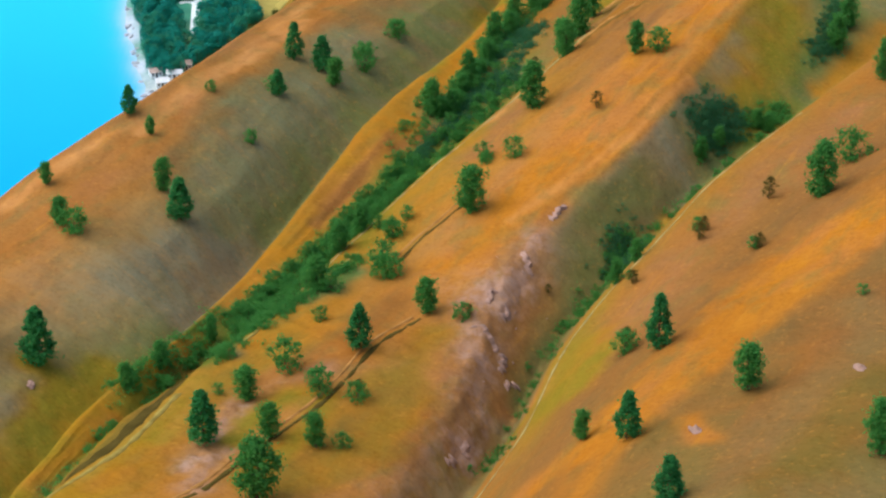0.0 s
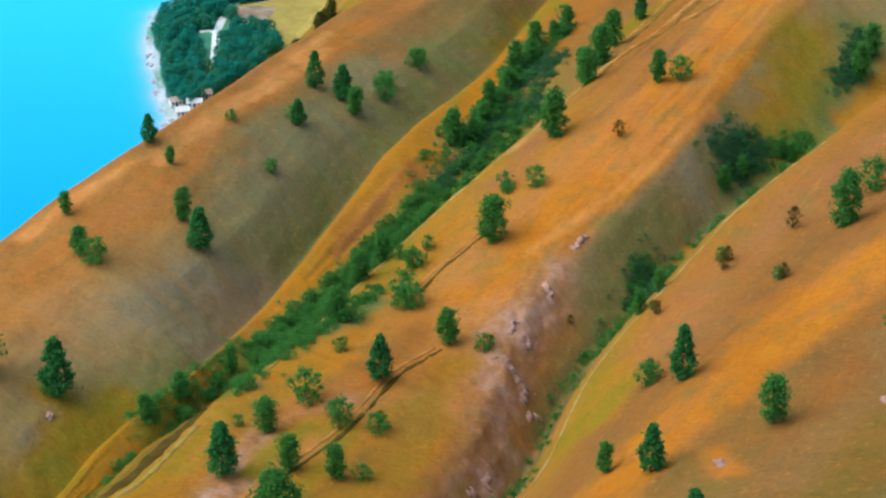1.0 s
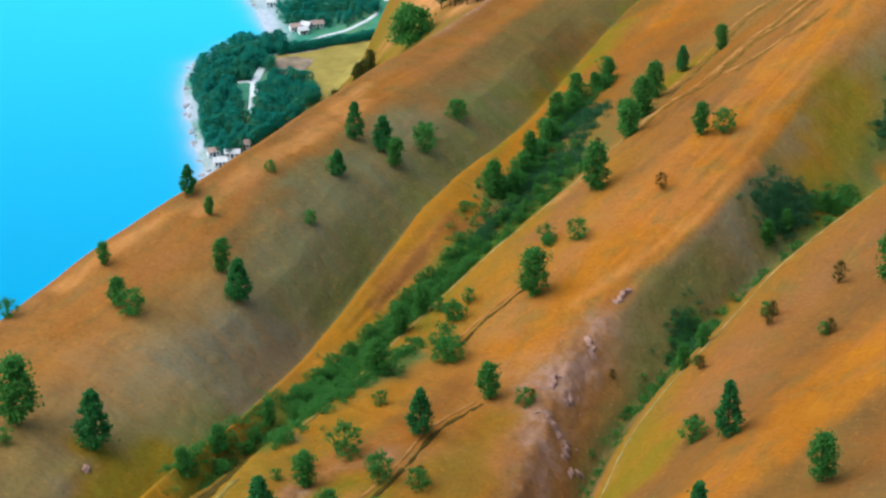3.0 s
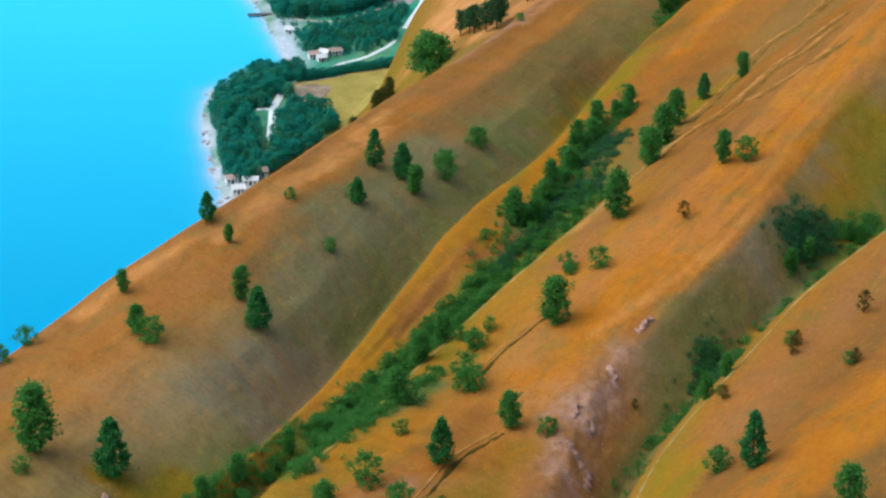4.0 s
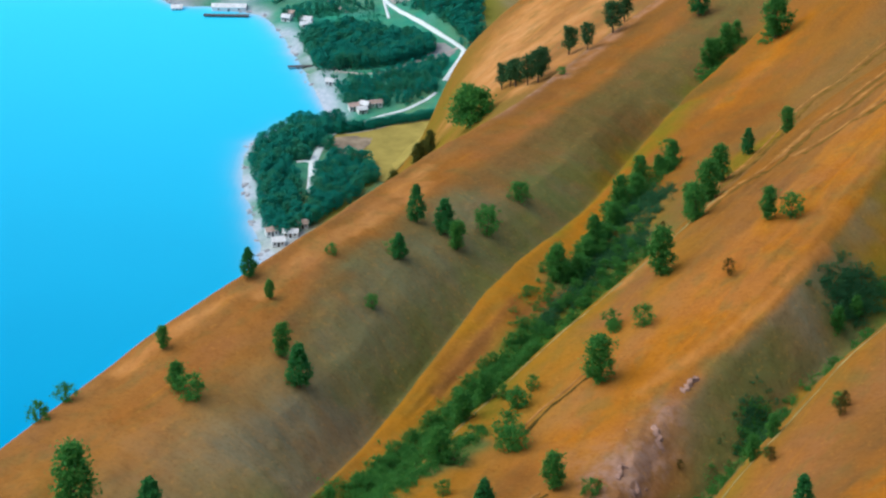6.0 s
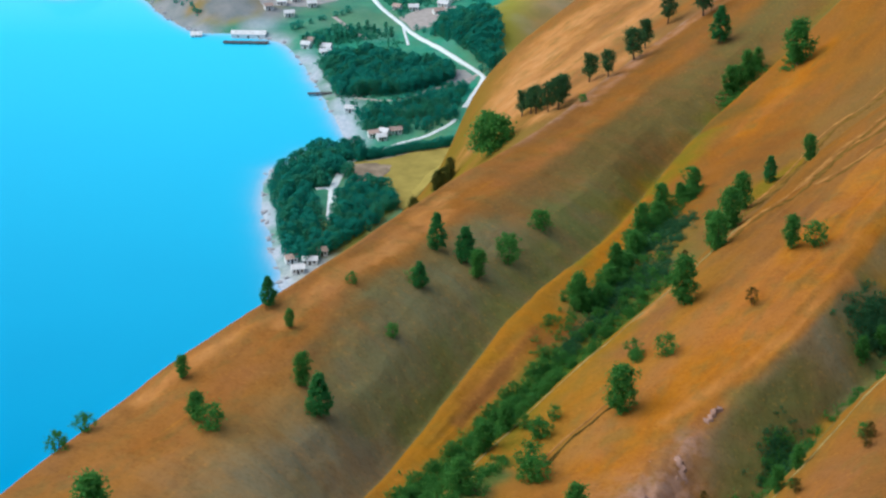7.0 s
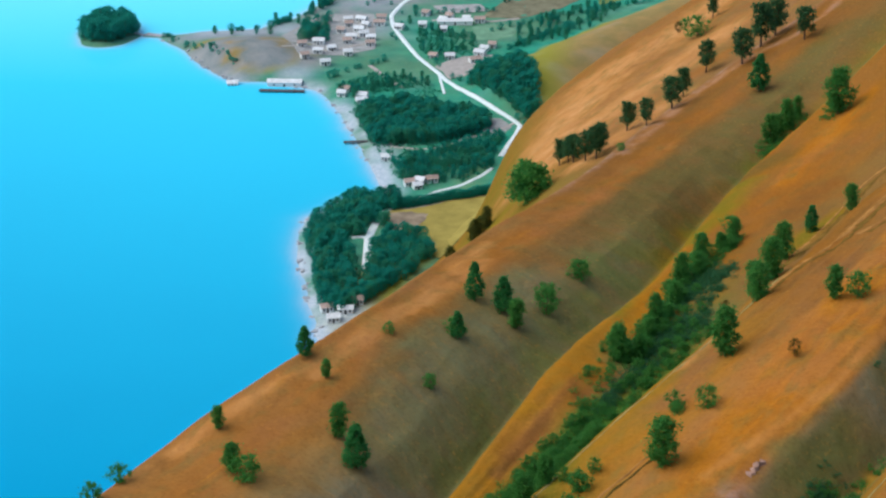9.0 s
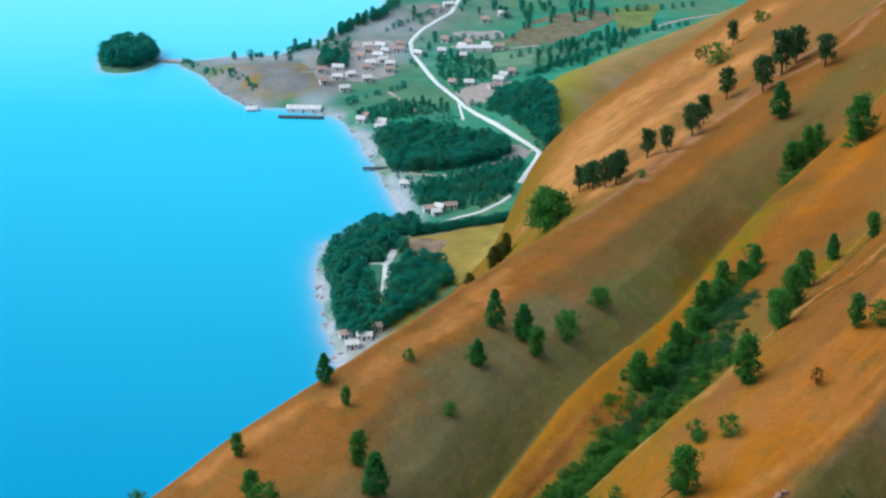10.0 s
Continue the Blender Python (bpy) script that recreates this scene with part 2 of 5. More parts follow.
CREST_E3 = [(-53, 164.5, 179), (-43.5, 187, 175.5), (-34.5, 210, 172), (-25, 232.5, 169), (-15.5, 254, 165.5), (-6, 279.5, 163), (4, 311, 160.5), (13.5, 344.5, 162.5), (28, 369, 167), (44.5, 394, 172.5), (62, 432, 176.5), (83, 474.5, 180.5), (106, 513, 186)]
CREST_C4 = [(-48.5, 127, 179), (-38.5, 154, 176.5), (-28, 180.5, 173.5), (-17.5, 207, 170.5), (-7, 233.5, 167.5), (3.5, 260, 164.5), (13.5, 286.5, 162.5), (23.5, 314, 165), (37.5, 337, 168.5), (53.5, 362, 172), (73, 385.5, 175), (95.5, 414, 176.5), (119, 438.5, 180.5)]
CREST_D4 = [(-42, 106, 179.5), (-32, 131.5, 179), (-22.5, 157.5, 178.5), (-12.5, 183.5, 178), (-3, 209, 177.5), (7, 235, 176.5), (16, 261.5, 175.5), (26.5, 286.5, 175.5), (40.5, 306.5, 177.5), (57, 327.5, 179), (76, 351, 180), (96, 374.5, 183), (115.5, 397.5, 187)]
CREST_E4 = [(-36, 107.5, 190.5), (-26.5, 129, 190), (-17.5, 150.5, 189), (-8, 172, 188.5), (1, 193.5, 188), (10, 215, 187.5), (19, 236, 187), (29.5, 257.5, 186.5), (43, 275.5, 187.5), (57.5, 293, 189.5), (73.5, 312, 192.5), (91, 333, 195.5), (108, 353, 198.5)]
CREST_Z = [(-31.5, 103, 211.5), (-21.5, 117.5, 210.5), (-12, 132.5, 209.5), (-2, 147, 208.5), (8, 161.5, 207.5), (17, 176, 206.5), (26, 190.5, 205.5), (36.5, 205.5, 204.5), (49, 220.5, 203.5), (62.5, 235.5, 203), (77.5, 251, 203), (92, 266, 203), (106, 281, 202.5)]
CREST_R0[:8] = [(-220, 480, -80), (-212, 520, -72), (-196, 570, -60), (-180, 620, -44), (-158, 664, -24), (-130, 700, -8), (-98, 756, 2), (-65, 820, 17)]
CREST_R0[8], CREST_R0[9] = (-44, 856, 52), (-11, 897, 71)
CREST_R1 = [(x, y, z + 1.3) for x, y, z in CREST_R1]
CREST_C2 = [(x, y, z + 2.3) for x, y, z in CREST_C2]


def shifted(line, lower, upper, start=0.0, end=1.0):
    """A line beside another; the offset turns from lower to upper along it."""
    out = []
    for k, p in enumerate(line):
        w = min(1, max(0, (k / (len(line) - 1) - start) / (end - start)))
        w = w * w * (3 - 2 * w)
        out.append(Vector(p) + Vector(lower).lerp(Vector(upper), w))
    return out


def between(a, b, w, lift):
    return [Vector(p).lerp(Vector(q), w) + Vector((0, 0, lift)) for p, q in zip(a, b)]


GULLY_0 = shifted(CREST_R1, (-24, 84, -72), (-2, 32, -16), 0.5, 0.75)
GULLY_1 = shifted(CREST_C2, (-2, 10, -9), (-2, 12, -9))
GULLY_2 = shifted(CREST_C3, (-2, 9, -7), (-2, 11, -7.5))
GULLY_3 = shifted(CREST_C4, (-2, 10, -8.5), (-2, 17, -14), 0.3, 0.62)
FOOT = [Vector((x - 12, y + 24, min(z, 0) - 6)) for x, y, z in CREST_R0]
# line, then how green, yellow, bare and stony the ground is on it, and how many cells lead to the next line
# on gully sides the bare share stands for shade on the ground
NET = [
    (FOOT, 0.5, 0.0, 0.0, 0.0, 8),
    (CREST_R0, 0.05, 0.0, 0.0, 0.0, 26),
    (GULLY_0, 0.1, 0.0, 0.25, 0.0, 10),
    (CREST_R1, 0.0, 0.0, 0.1, 0.0, 22),
    (between(CREST_R1, GULLY_1, 0.38, 4.6), 0.1, 0.0, 0.3, 0.0, 16),
    (between(CREST_R1, GULLY_1, 0.72, 5.2), 0.22, 0.0, 0.8, 0.0, 16),
    (GULLY_1, 0.45, 0.05, 0.85, 0.0, 6),
    (CREST_C2, 0.05, 0.45, 0.0, 0.0, 14),
    (GULLY_2, 1.0, 0.2, 0.2, 0.0, 6),
]
NET += [
    (CREST_C3, 0.2, 0.4, 0.0, 0.0, 18),
    (between(CREST_C3, CREST_E3, 0.5, 1.6), 0.0, 0.15, 0.2, 0.0, 18),
    (CREST_E3, 0.0, 0.0, 0.1, 0.15, 16),
    (GULLY_3, 0.6, 0.1, 0.85, 0.1, 8),
    (CREST_C4, 0.10, 0.10, 0.08, 0.0, 14),
    (CREST_D4, 0.05, 0.0, 0.08, 0.0, 14),
    (CREST_E4, 0.0, 0.0, 0.0, 0.0, 8),
    (between(CREST_E4, CREST_Z, 0.4, 0.0), 0.2, 0.1, 0.15, 0.0, 12),
    (CREST_Z, 0.4, 0.15, 0.3, 0.0, 10),
    (shifted(CREST_Z, (12, -120, 8), (20, -120, 8)), 0.2, 0.2, 0.4, 0.0, 8),
    (shifted(CREST_Z, (40, -520, -40), (120, -520, 0)), 0.2, 0.2, 0.4, 0.0, 6),
    (shifted(CREST_Z, (90, -1000, -230), (260, -1000, -240)), 0.3, 0.2, 0.4, 0.0, 0),
]


def spline(points, n):
    """Catmull-Rom through the points, continued straight at both ends."""
    p = [Vector(q) for q in points]
    p = [p[0] + (p[0] - p[1]) * 7, p[0] + (p[0] - p[1]) * 2, *p, p[-1] + (p[-1] - p[-2]) * 2, p[-1] + (p[-1] - p[-2]) * 7]
    a = np.array([tuple(q) for q in p])
    out = []
    for s in np.linspace(1, len(a) - 2 - 1e-6, n):
        k = int(s)
        f = s - k
        p0, p1, p2, p3 = a[k - 1], a[k], a[min(k + 1, len(a) - 1)], a[min(k + 2, len(a) - 1)]
        out.append(0.5 * (2 * p1 + (p2 - p0) * f + (2 * p0 - 5 * p1 + 4 * p2 - p3) * f * f + (3 * p1 - p0 - 3 * p2 + p3) * f ** 3))
    return np.array(out)


ALONG = 420
lines = np.stack([spline(row[0], ALONG) for row in NET], 1)
cover = np.array([row[1:5] for row in NET])
ends = [lines[0] + (lines[0] - lines[1]) * 40, lines[-1] + (lines[-1] - lines[-2]) * 40]
for end in ends:
    end[:, 2] = -14
lines = np.concatenate([ends[0][None], lines, ends[1][None]])
cells, covers, place = [], [], []
for k, row in enumerate(NET[:-1]):
    fine = row[5] * 3 // 2
    for s in range(fine):
        w = s / fine
        cells.append(lines[:, k] * (1 - w) + lines[:, k + 1] * w)
        # the ground changes sharply where a gully's side meets the next crest
        edge = min(1, w / 0.15) if k == 6 else min(1, max(0, (w - 0.25) / 0.3)) if k in (8, 12) else min(1, max(0, (w - 0.5) / 0.3)) if k == 7 else w
        covers.append(cover[k] * (1 - edge) + cover[k + 1] * edge)
        place.append(k + w)
cells.append(lines[:, -1]), covers.append(cover[-1]), place.append(len(NET) - 1.0)
HILL = np.stack(cells, 1)
cover, place = np.array(covers), np.array(place)
for _ in range(4):
    HILL[:, 1:-1] = 0.25 * HILL[:, :-2] + 0.5 * HILL[:, 1:-1] + 0.25 * HILL[:, 2:]
for low, high, times in ((10.25, 11.75, 22), (3.35, 5.9, 66), (13.5, 15.6, 44)):
    pick = np.where((place > low) & (place < high))[0]
    for _ in range(times):
        HILL[:, pick] = 0.25 * HILL[:, pick - 1] + 0.5 * HILL[:, pick] + 0.25 * HILL[:, pick + 1]
rows_n, cols_n = HILL.shape[:2]
attr = np.zeros((rows_n, cols_n, 7))
attr[:, :, :4] = cover
ribs = np.zeros((rows_n, cols_n))
for i in range(rows_n):
    up = (i - 1) / (rows_n - 3) * 14 - 1
    for j in range(cols_n):
        v = Vector(HILL[i, j])
        roll_ = noise.fractal(v * 0.018, 1.0, 2.0, 4) * 1.2 + noise.fractal(v * 0.08, 1.0, 2.0, 4) * 0.6 + abs(noise.noise(v * 0.3)) * 0.3
        calm = min(1.0, abs(place[j] - round(place[j])) * 3 + 0.35)
        HILL[i, j, 2] += roll_ * calm
        # low ribs that run down the spurs
        on_spur = (7.2 < place[j] < 11.2) or (13.1 < place[j] < 16.5)
        rib = noise.fractal(Vector((up * 1.1, place[j] * 7.0, 5.0)), 1.0, 2.0, 3)
        ribbed = min(1, max(0, noise.noise(v * 0.03 + Vector((40, 0, 0))) * 2.2 + 0.25))
        if 6.9 < place[j] < 11:
            ribbed = max(ribbed, min(1, max(0, (up - 7.6) / 0.9)))
        rib *= ribbed
        HILL[i, j, 2] += rib * (0.5 if on_spur else 0.10)
        ribs[i, j] = rib * (1.0 if on_spur else 0.1)
        wob = noise.noise(v * 0.025) * 0.25
        attr[i, j, 0] = attr[i, j, 0] + (wob if attr[i, j, 0] > 0.08 else 0)
        attr[i, j, 1] *= 1 - 0.75 * min(1, max(0, (up - 7.0) / 1.8))
        # scree below the third spur's shoulder; yellow grass behind the first crest; damp hollows; brown grass high on the first spur
        attr[i, j, 3] += 0.95 * math.exp(-((place[j] - 11.35) / 0.8) ** 2 - ((up - 6.8) / 1.0) ** 2)
        attr[i, j, 1] += 1.0 * math.exp(-((place[j] - 1.6) / 0.8) ** 2 - ((up - 7.3) / 0.8) ** 2)
        attr[i, j, 0] += 0.42 * math.exp(-((place[j] - 1.4) / 0.6) ** 2 - ((up - 7.4) / 0.7) ** 2)
        attr[i, j, 0] += 0.4 * math.exp(-((place[j] - 5.6) / 0.8) ** 2 - ((up - 8.9) / 1.6) ** 2)
        attr[i, j, 0] += 0.5 * math.exp(-((place[j] - 13.15) / 0.3) ** 2 - ((up - 6.7) / 0.6) ** 2)
        attr[i, j, 1] += 0.9 * math.exp(-((place[j] - 13.15) / 0.4) ** 2 - ((up - 6.7) / 0.7) ** 2)
        attr[i, j, 1] += 0.9 * math.exp(-((place[j] - 11.7) / 0.5) ** 2 - ((up - 10.3) / 0.8) ** 2)
        attr[i, j, 0] += 0.35 * math.exp(-((place[j] - 11.7) / 0.5) ** 2 - ((up - 10.3) / 0.8) ** 2)
        attr[i, j, 1] += 0.9 * math.exp(-((place[j] - 6.2) / 1.2) ** 2 - ((up - 2.2) / 0.9) ** 2)
        attr[i, j, 0] += 0.3 * math.exp(-((place[j] - 6.3) / 0.9) ** 2 - ((up - 3.6) / 1.0) ** 2)
        high = min(1, max(0, (up - 6.8) / 1.4))
        # the upper gullies are dry; the ridge's top is trodden pale
        if 6.9 < place[j] < 10:
            dried = min(1, max(0, (up - 7.9) / 0.9))
            attr[i, j, 0] *= 1 - 0.85 * dried
        attr[i, j, 3] += 0.75 * math.exp(-((place[j] - 3.04) / 0.13) ** 2) * min(1, max(0, (up - 7.5) / 0.5))
        attr[i, j, 4] = max(0, 1 - max(0, place[j] - 2.2) / 0.6) * 0.85 if place[j] < 3 else 0.7 * math.exp(-((place[j] - 3.0) / 0.6) ** 2) * (1 - high)
        attr[i, j, 5] = 0.85 * high * min(1, max(0, (place[j] - 2.85) / 0.25)) * min(1, max(0, (6.2 - place[j]) / 0.8))
        if 6.9 < place[j] < 10:
            attr[i, j, 5] += 0.6 * dried
        attr[i, j, 5] += 0.8 * math.exp(-((place[j] - 14.0) / 1.0) ** 2) + 1.0 * min(1, max(0, (place[j] - 15.1) / 0.5))
        attr[i, j, 4] += 0.3 * math.exp(-((place[j] - 14.0) / 0.7) ** 2)
        attr[i, j, 2] *= 1 - 0.8 * high * (3 < place[j] < 6)
# ground cover along lines on the slopes; shares of green, yellow, bare, stony, tan, russet and blond ground; the grey,
# teal, slate and dusk kinds put flank shade into the colour
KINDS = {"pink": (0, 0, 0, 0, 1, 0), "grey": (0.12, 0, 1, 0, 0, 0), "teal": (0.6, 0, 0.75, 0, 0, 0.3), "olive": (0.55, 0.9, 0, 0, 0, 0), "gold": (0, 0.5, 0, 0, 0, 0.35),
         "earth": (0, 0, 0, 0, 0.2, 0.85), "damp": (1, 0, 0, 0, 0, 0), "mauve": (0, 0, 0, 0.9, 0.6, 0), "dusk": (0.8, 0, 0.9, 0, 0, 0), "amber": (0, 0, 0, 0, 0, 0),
         "lane": (0.35, 0.2, 0, 0, 0, 1), "bankside": (0.25, 0.8, 0, 0, 0, 0, 0.45), "heath": (0.32, 0, 0, 0, 0, 1), "fallow": (0.25, 0.35, 0, 0, 0, 0.5), "loam": (0.34, 0, 0.3, 0, 0, 1), "shade_olive": (0.5, 0, 0.45, 0, 0, 0.9), "crest_glow": (0, 0, 0, 0, 0, 0, 0.35), "blush": (0, 0, 0, 0, 0.7, 0), "lime": (0.45, 1, 0, 0, 0, 0), "slate": (0.32, 0, 0.9, 0, 0, 0.25), "sallow": (0.08, 1, 0, 0, 0, 0), "umber": (0.14, 0, 0.2, 0, 0, 0.85), "straw": (0, 0, 0, 0, 0, 0, 1), "rim": (0, 0, 0, 0, 0.1, 0, 0.6), "pale": (0, 0, 0, 0.6, 0.4, 0), "rust": (0, 0, 0, 0, 0.2, 0.5)}


def cover(kind, wide, *line, span=(0, 99)):
    """Lays one kind of ground along a line of places, fading out at about its breadth; span: between which lines of the net."""
    x, y = HILL[:, :, 0], HILL[:, :, 1]
    away = np.full(x.shape, 1e9)
    for (ax, ay), (bx, by) in zip(line, line[1:]):
        dx, dy = bx - ax, by - ay
        f = np.clip(((x - ax) * dx + (y - ay) * dy) / (dx * dx + dy * dy), 0, 1)
        away = np.minimum(away, np.hypot(x - ax - f * dx, y - ay - f * dy))
    m = 0.97 * np.exp(-np.maximum(0, away / wide + BREAK) ** 2.4)[:, :, None]
    m = m * (np.clip((place - span[0]) / 0.08, 0, 1) * np.clip((span[1] - place) / 0.08, 0, 1))[None, :, None]
    attr[:] = attr * (1 - m) + np.array(KINDS[kind] + (0,) * (7 - len(KINDS[kind]))) * m


BREAK = np.array([[noise.fractal(Vector(p) * 0.16, 1.0, 2.0, 3) * 0.45 + noise.noise(Vector(p) * 0.05) * 0.3 for p in line] for line in HILL])
ups = ((np.arange(rows_n) - 1) / (rows_n - 3) * 14 - 1)[:, None]
amber = np.exp(-((place - 10.6) / 0.3) ** 2) * np.clip((ups - 6.2) / 0.6, 0, 1)
for k in (0, 2, 3, 4, 5):
    attr[:, :, k] *= 1 - 0.85 * amber
attr[:, :, 1] *= 1 - 0.5 * amber
# the third spur's side away from the sun, its shade painted grey
shade_face = np.clip((place - 11.1) / 0.14, 0, 1) * np.clip((12.4 - place) / 0.3, 0, 1) * np.clip((ups - 6.5) / 1.0, 0.1, 1)
attr[:, :, 2] = np.maximum(attr[:, :, 2], 0.85 * shade_face)
low_face = np.exp(-((place - 11.6) / 0.5) ** 2) * np.clip((6.9 - ups) / 0.8, 0, 1)
attr[:, :, 2] *= 1 - 0.95 * low_face
attr[:, :, 4] += 0.5 * low_face
attr[:, :, 3] += 0.5 * np.exp(-((place - 11.4) / 0.6) ** 2 - ((ups - 5.2) / 1.2) ** 2)
attr[:, :, 0] += 0.08 * shade_face
attr[:, :, 3] *= 1 - 0.9 * shade_face * np.clip((ups - 6.9) / 0.8, 0, 1)
attr[:, :, 4] += np.clip(ribs * 1.2 - 0.2, 0, 0.35)
attr[:, :, 5] += np.clip(-ribs * 1.1 - 0.2, 0, 0.35)
attr = attr.clip(0, 1)
cover("blush", 7.3, (-83, 357.9), (-69.7, 389.5), (-57.1, 414.8), (-44.5, 442), (-27.3, 488.9))
# shade of the first spur's flank, laid on as grey and teal
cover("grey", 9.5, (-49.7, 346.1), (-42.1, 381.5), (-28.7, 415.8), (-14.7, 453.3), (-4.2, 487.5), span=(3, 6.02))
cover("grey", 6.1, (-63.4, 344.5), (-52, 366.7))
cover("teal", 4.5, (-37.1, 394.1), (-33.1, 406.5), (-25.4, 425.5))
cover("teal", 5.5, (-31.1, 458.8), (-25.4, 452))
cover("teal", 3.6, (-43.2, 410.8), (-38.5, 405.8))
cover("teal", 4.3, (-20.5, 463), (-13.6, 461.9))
cover("olive", 5.9, (-73.4, 288.1), (-66.9, 305.5), (-59.9, 318.3))
cover("damp", 1.8, (-47.4, 329), (-42.1, 338.1))
cover("grey", 4.1, (-74.9, 302.2), (-74.1, 292.1))
cover("gold", 4.3, (-39.2, 351.9), (-31.1, 379.9), (-20.8, 410), (-9.4, 463.4), (0.1, 486.6), span=(5.98, 8))
cover("earth", 2.1, (-26.6, 382.3), (-22.4, 393.6), (-16.9, 407), (-12.2, 417.3))
cover("olive", 3.6, (1.6, 491.1), (10.7, 521.9), (14.9, 514.5))
cover("damp", 2.7, (-42, 336.3), (-33.7, 352.8), (-25.8, 369.4), (-17.3, 386.1), (-10.6, 403.1), (-5.2, 412.3), span=(7.3, 8.7))
cover("earth", 2.4, (-10.9, 413), (-3.4, 420.8), (1.6, 426.7))
# dusk darkens scrubby hollows: their shadow is put into the ground colour
cover("dusk", 6.7, (0.3, 431.7), (8.2, 444.4), (15, 451.8))
cover("dusk", 4, (11.1, 463.2), (19.9, 480.8))
cover("olive", 2.5, (-16.3, 363.2), (-10.4, 396.7), (-3.3, 408), (1.7, 417.4), span=(8.6, 12))
cover("amber", 5.3, (-0.4, 346.5), (10.5, 356.6), (20.1, 381.1), (32.9, 405.8), (49.3, 429.7))
cover("pink", 4.4, (7.6, 394.4), (17.7, 416))
cover("earth", 4.8, (-35, 298.8), (-25.7, 305.4), (-18.2, 313.9), (-9.8, 332.9))
cover("sallow", 3.6, (-56.8, 262), (-49.9, 274.8), (-45, 286.7), (-43.1, 302))
cover("lime", 3, (-68.5, 270.2), (-63.5, 283.1), (-57.4, 297.4), (-52.6, 308.6))
cover("damp", 3.3, (-42.5, 313.4), (-35.4, 334.3), (-26, 339.2), (-18.1, 353.5), span=(8.2, 12))
cover("lime", 2.3, (-42.5, 300.7), (-45.3, 288.9), (-50.5, 278.9), span=(8, 12))
cover("mauve", 3.3, (-37.1, 300.2), (-30.5, 304.1), (-21.9, 307.1))
cover("mauve", 3.3, (-37.9, 265.8), (-35.9, 280.4), (-32.3, 291))
cover("olive", 3.1, (-30.2, 268.6), (-23.9, 279.8), (-19.3, 296.2))
cover("umber", 3.5, (-22.1, 268.1), (-12.8, 280.5))
cover("dusk", 3.1, (-25.9, 337.1), (-17.9, 350.1))
cover("amber", 6.5, (8.3, 349.7), (24.1, 367.6), (38.6, 383.5), (56.5, 412.8), (67.7, 437.3), span=(8, 11.16))
cover("blush", 7.2, (-16, 270.7), (-7.4, 285.2), (-0, 303.5), (-1.2, 321.5))
cover("mauve", 5.8, (7, 315.6), (10.8, 331.5), (19.2, 348.8))
cover("mauve", 4.3, (8, 315.4), (4.9, 302), (4, 290.6))
cover("grey", 6.6, (25.3, 348.7), (35.5, 365.4), (48.5, 387.7), (63.2, 416.6), (69, 436.4), span=(11.12, 12.4))
cover("pink", 5, (11.1, 308.6), (18.8, 330.7), (23.5, 342.1))
cover("teal", 6.5, (53.7, 391.4), (60.8, 402.6))
cover("damp", 5.4, (33.9, 353.2), (37.1, 360))
cover("teal", 4.6, (30.8, 364.8), (27.8, 358))
cover("olive", 8.5, (77.6, 442.1), (74.2, 423.3), (67.8, 410.4))
cover("damp", 3.6, (74.8, 410.4), (64.4, 401.1))
cover("dusk", 5.3, (92.2, 450.8), (85.1, 431.4), (79.5, 417.9))
cover("pink", 7.9, (28.6, 300.4), (40.1, 322.6), (51.7, 338.1), (66.8, 358.6), (83.5, 380.6), span=(12.5, 20))
cover("lime", 3.9, (26.2, 306.3), (22.3, 296), (18.3, 289), span=(12.5, 20))
cover("gold", 3.8, (83, 420.3), (94.5, 437.1), (101.7, 446.2))
cover("amber", 4.5, (12.8, 251.9), (25.1, 253.9), (37.8, 267.3), (48.8, 280.6), (61.4, 294.1), (73.6, 307.7))
cover("earth", 7.7, (47.7, 244.5), (57.8, 262.7), (67.4, 277.2))
cover("heath", 5.7, (48.9, 224), (54.2, 237.6), (61.1, 248.4))
cover("heath", 3, (40.6, 226.9), (41.1, 215.3))
cover("umber", 3.8, (64.4, 276.9), (64.9, 261.5))
cover("umber", 4.4, (35.2, 218.8), (49, 243.2), (63.1, 260.2))
cover("olive", 3, (-74.5, 316.5), (-66.1, 313.3))
cover("amber", 2.5, (35.4, 249), (36.5, 238.6))
# more of the flank's shade, laid on as umber and teal ground
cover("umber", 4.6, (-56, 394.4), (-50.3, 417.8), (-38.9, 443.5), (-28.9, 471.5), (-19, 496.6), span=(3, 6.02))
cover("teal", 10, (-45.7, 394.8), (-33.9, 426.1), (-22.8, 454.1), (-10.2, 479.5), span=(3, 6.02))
cover("straw", 16.4, (-33.7, 720), (-25.1, 773.7), (-10.8, 835.1), (16.9, 856.9), (41.3, 890.5))
cover("rust", 4.8, (-32.8, 491.4), (-20, 527.4), (-5.3, 566.1), (14.9, 616.4))
cover("umber", 8.2, (-20.3, 493.9), (-12.3, 514.7), (2.5, 553.2), (23, 604.9), (43, 633.8), (56.5, 654.7))
cover("teal", 8.2, (-7.8, 500.9), (7.1, 551.4), (22.5, 590.2))
cover("umber", 8.8, (51, 651.5), (66.2, 669.2))
cover("teal", 6.7, (16.3, 573.9), (27.6, 593.2))
cover("olive", 4.9, (14, 542.4), (23.8, 546.5), (31.6, 567.2))
cover("rust", 8.4, (28.3, 520.5), (43.5, 551), (62.1, 575.9))
cover("amber", 4.7, (40.9, 556.3), (59.4, 594.8), (70.5, 611.7))
cover("earth", 4.7, (39.6, 519.5), (53.1, 543))
cover("olive", 2.4, (35.5, 482.7), (43.5, 499.6), (53, 513.4))
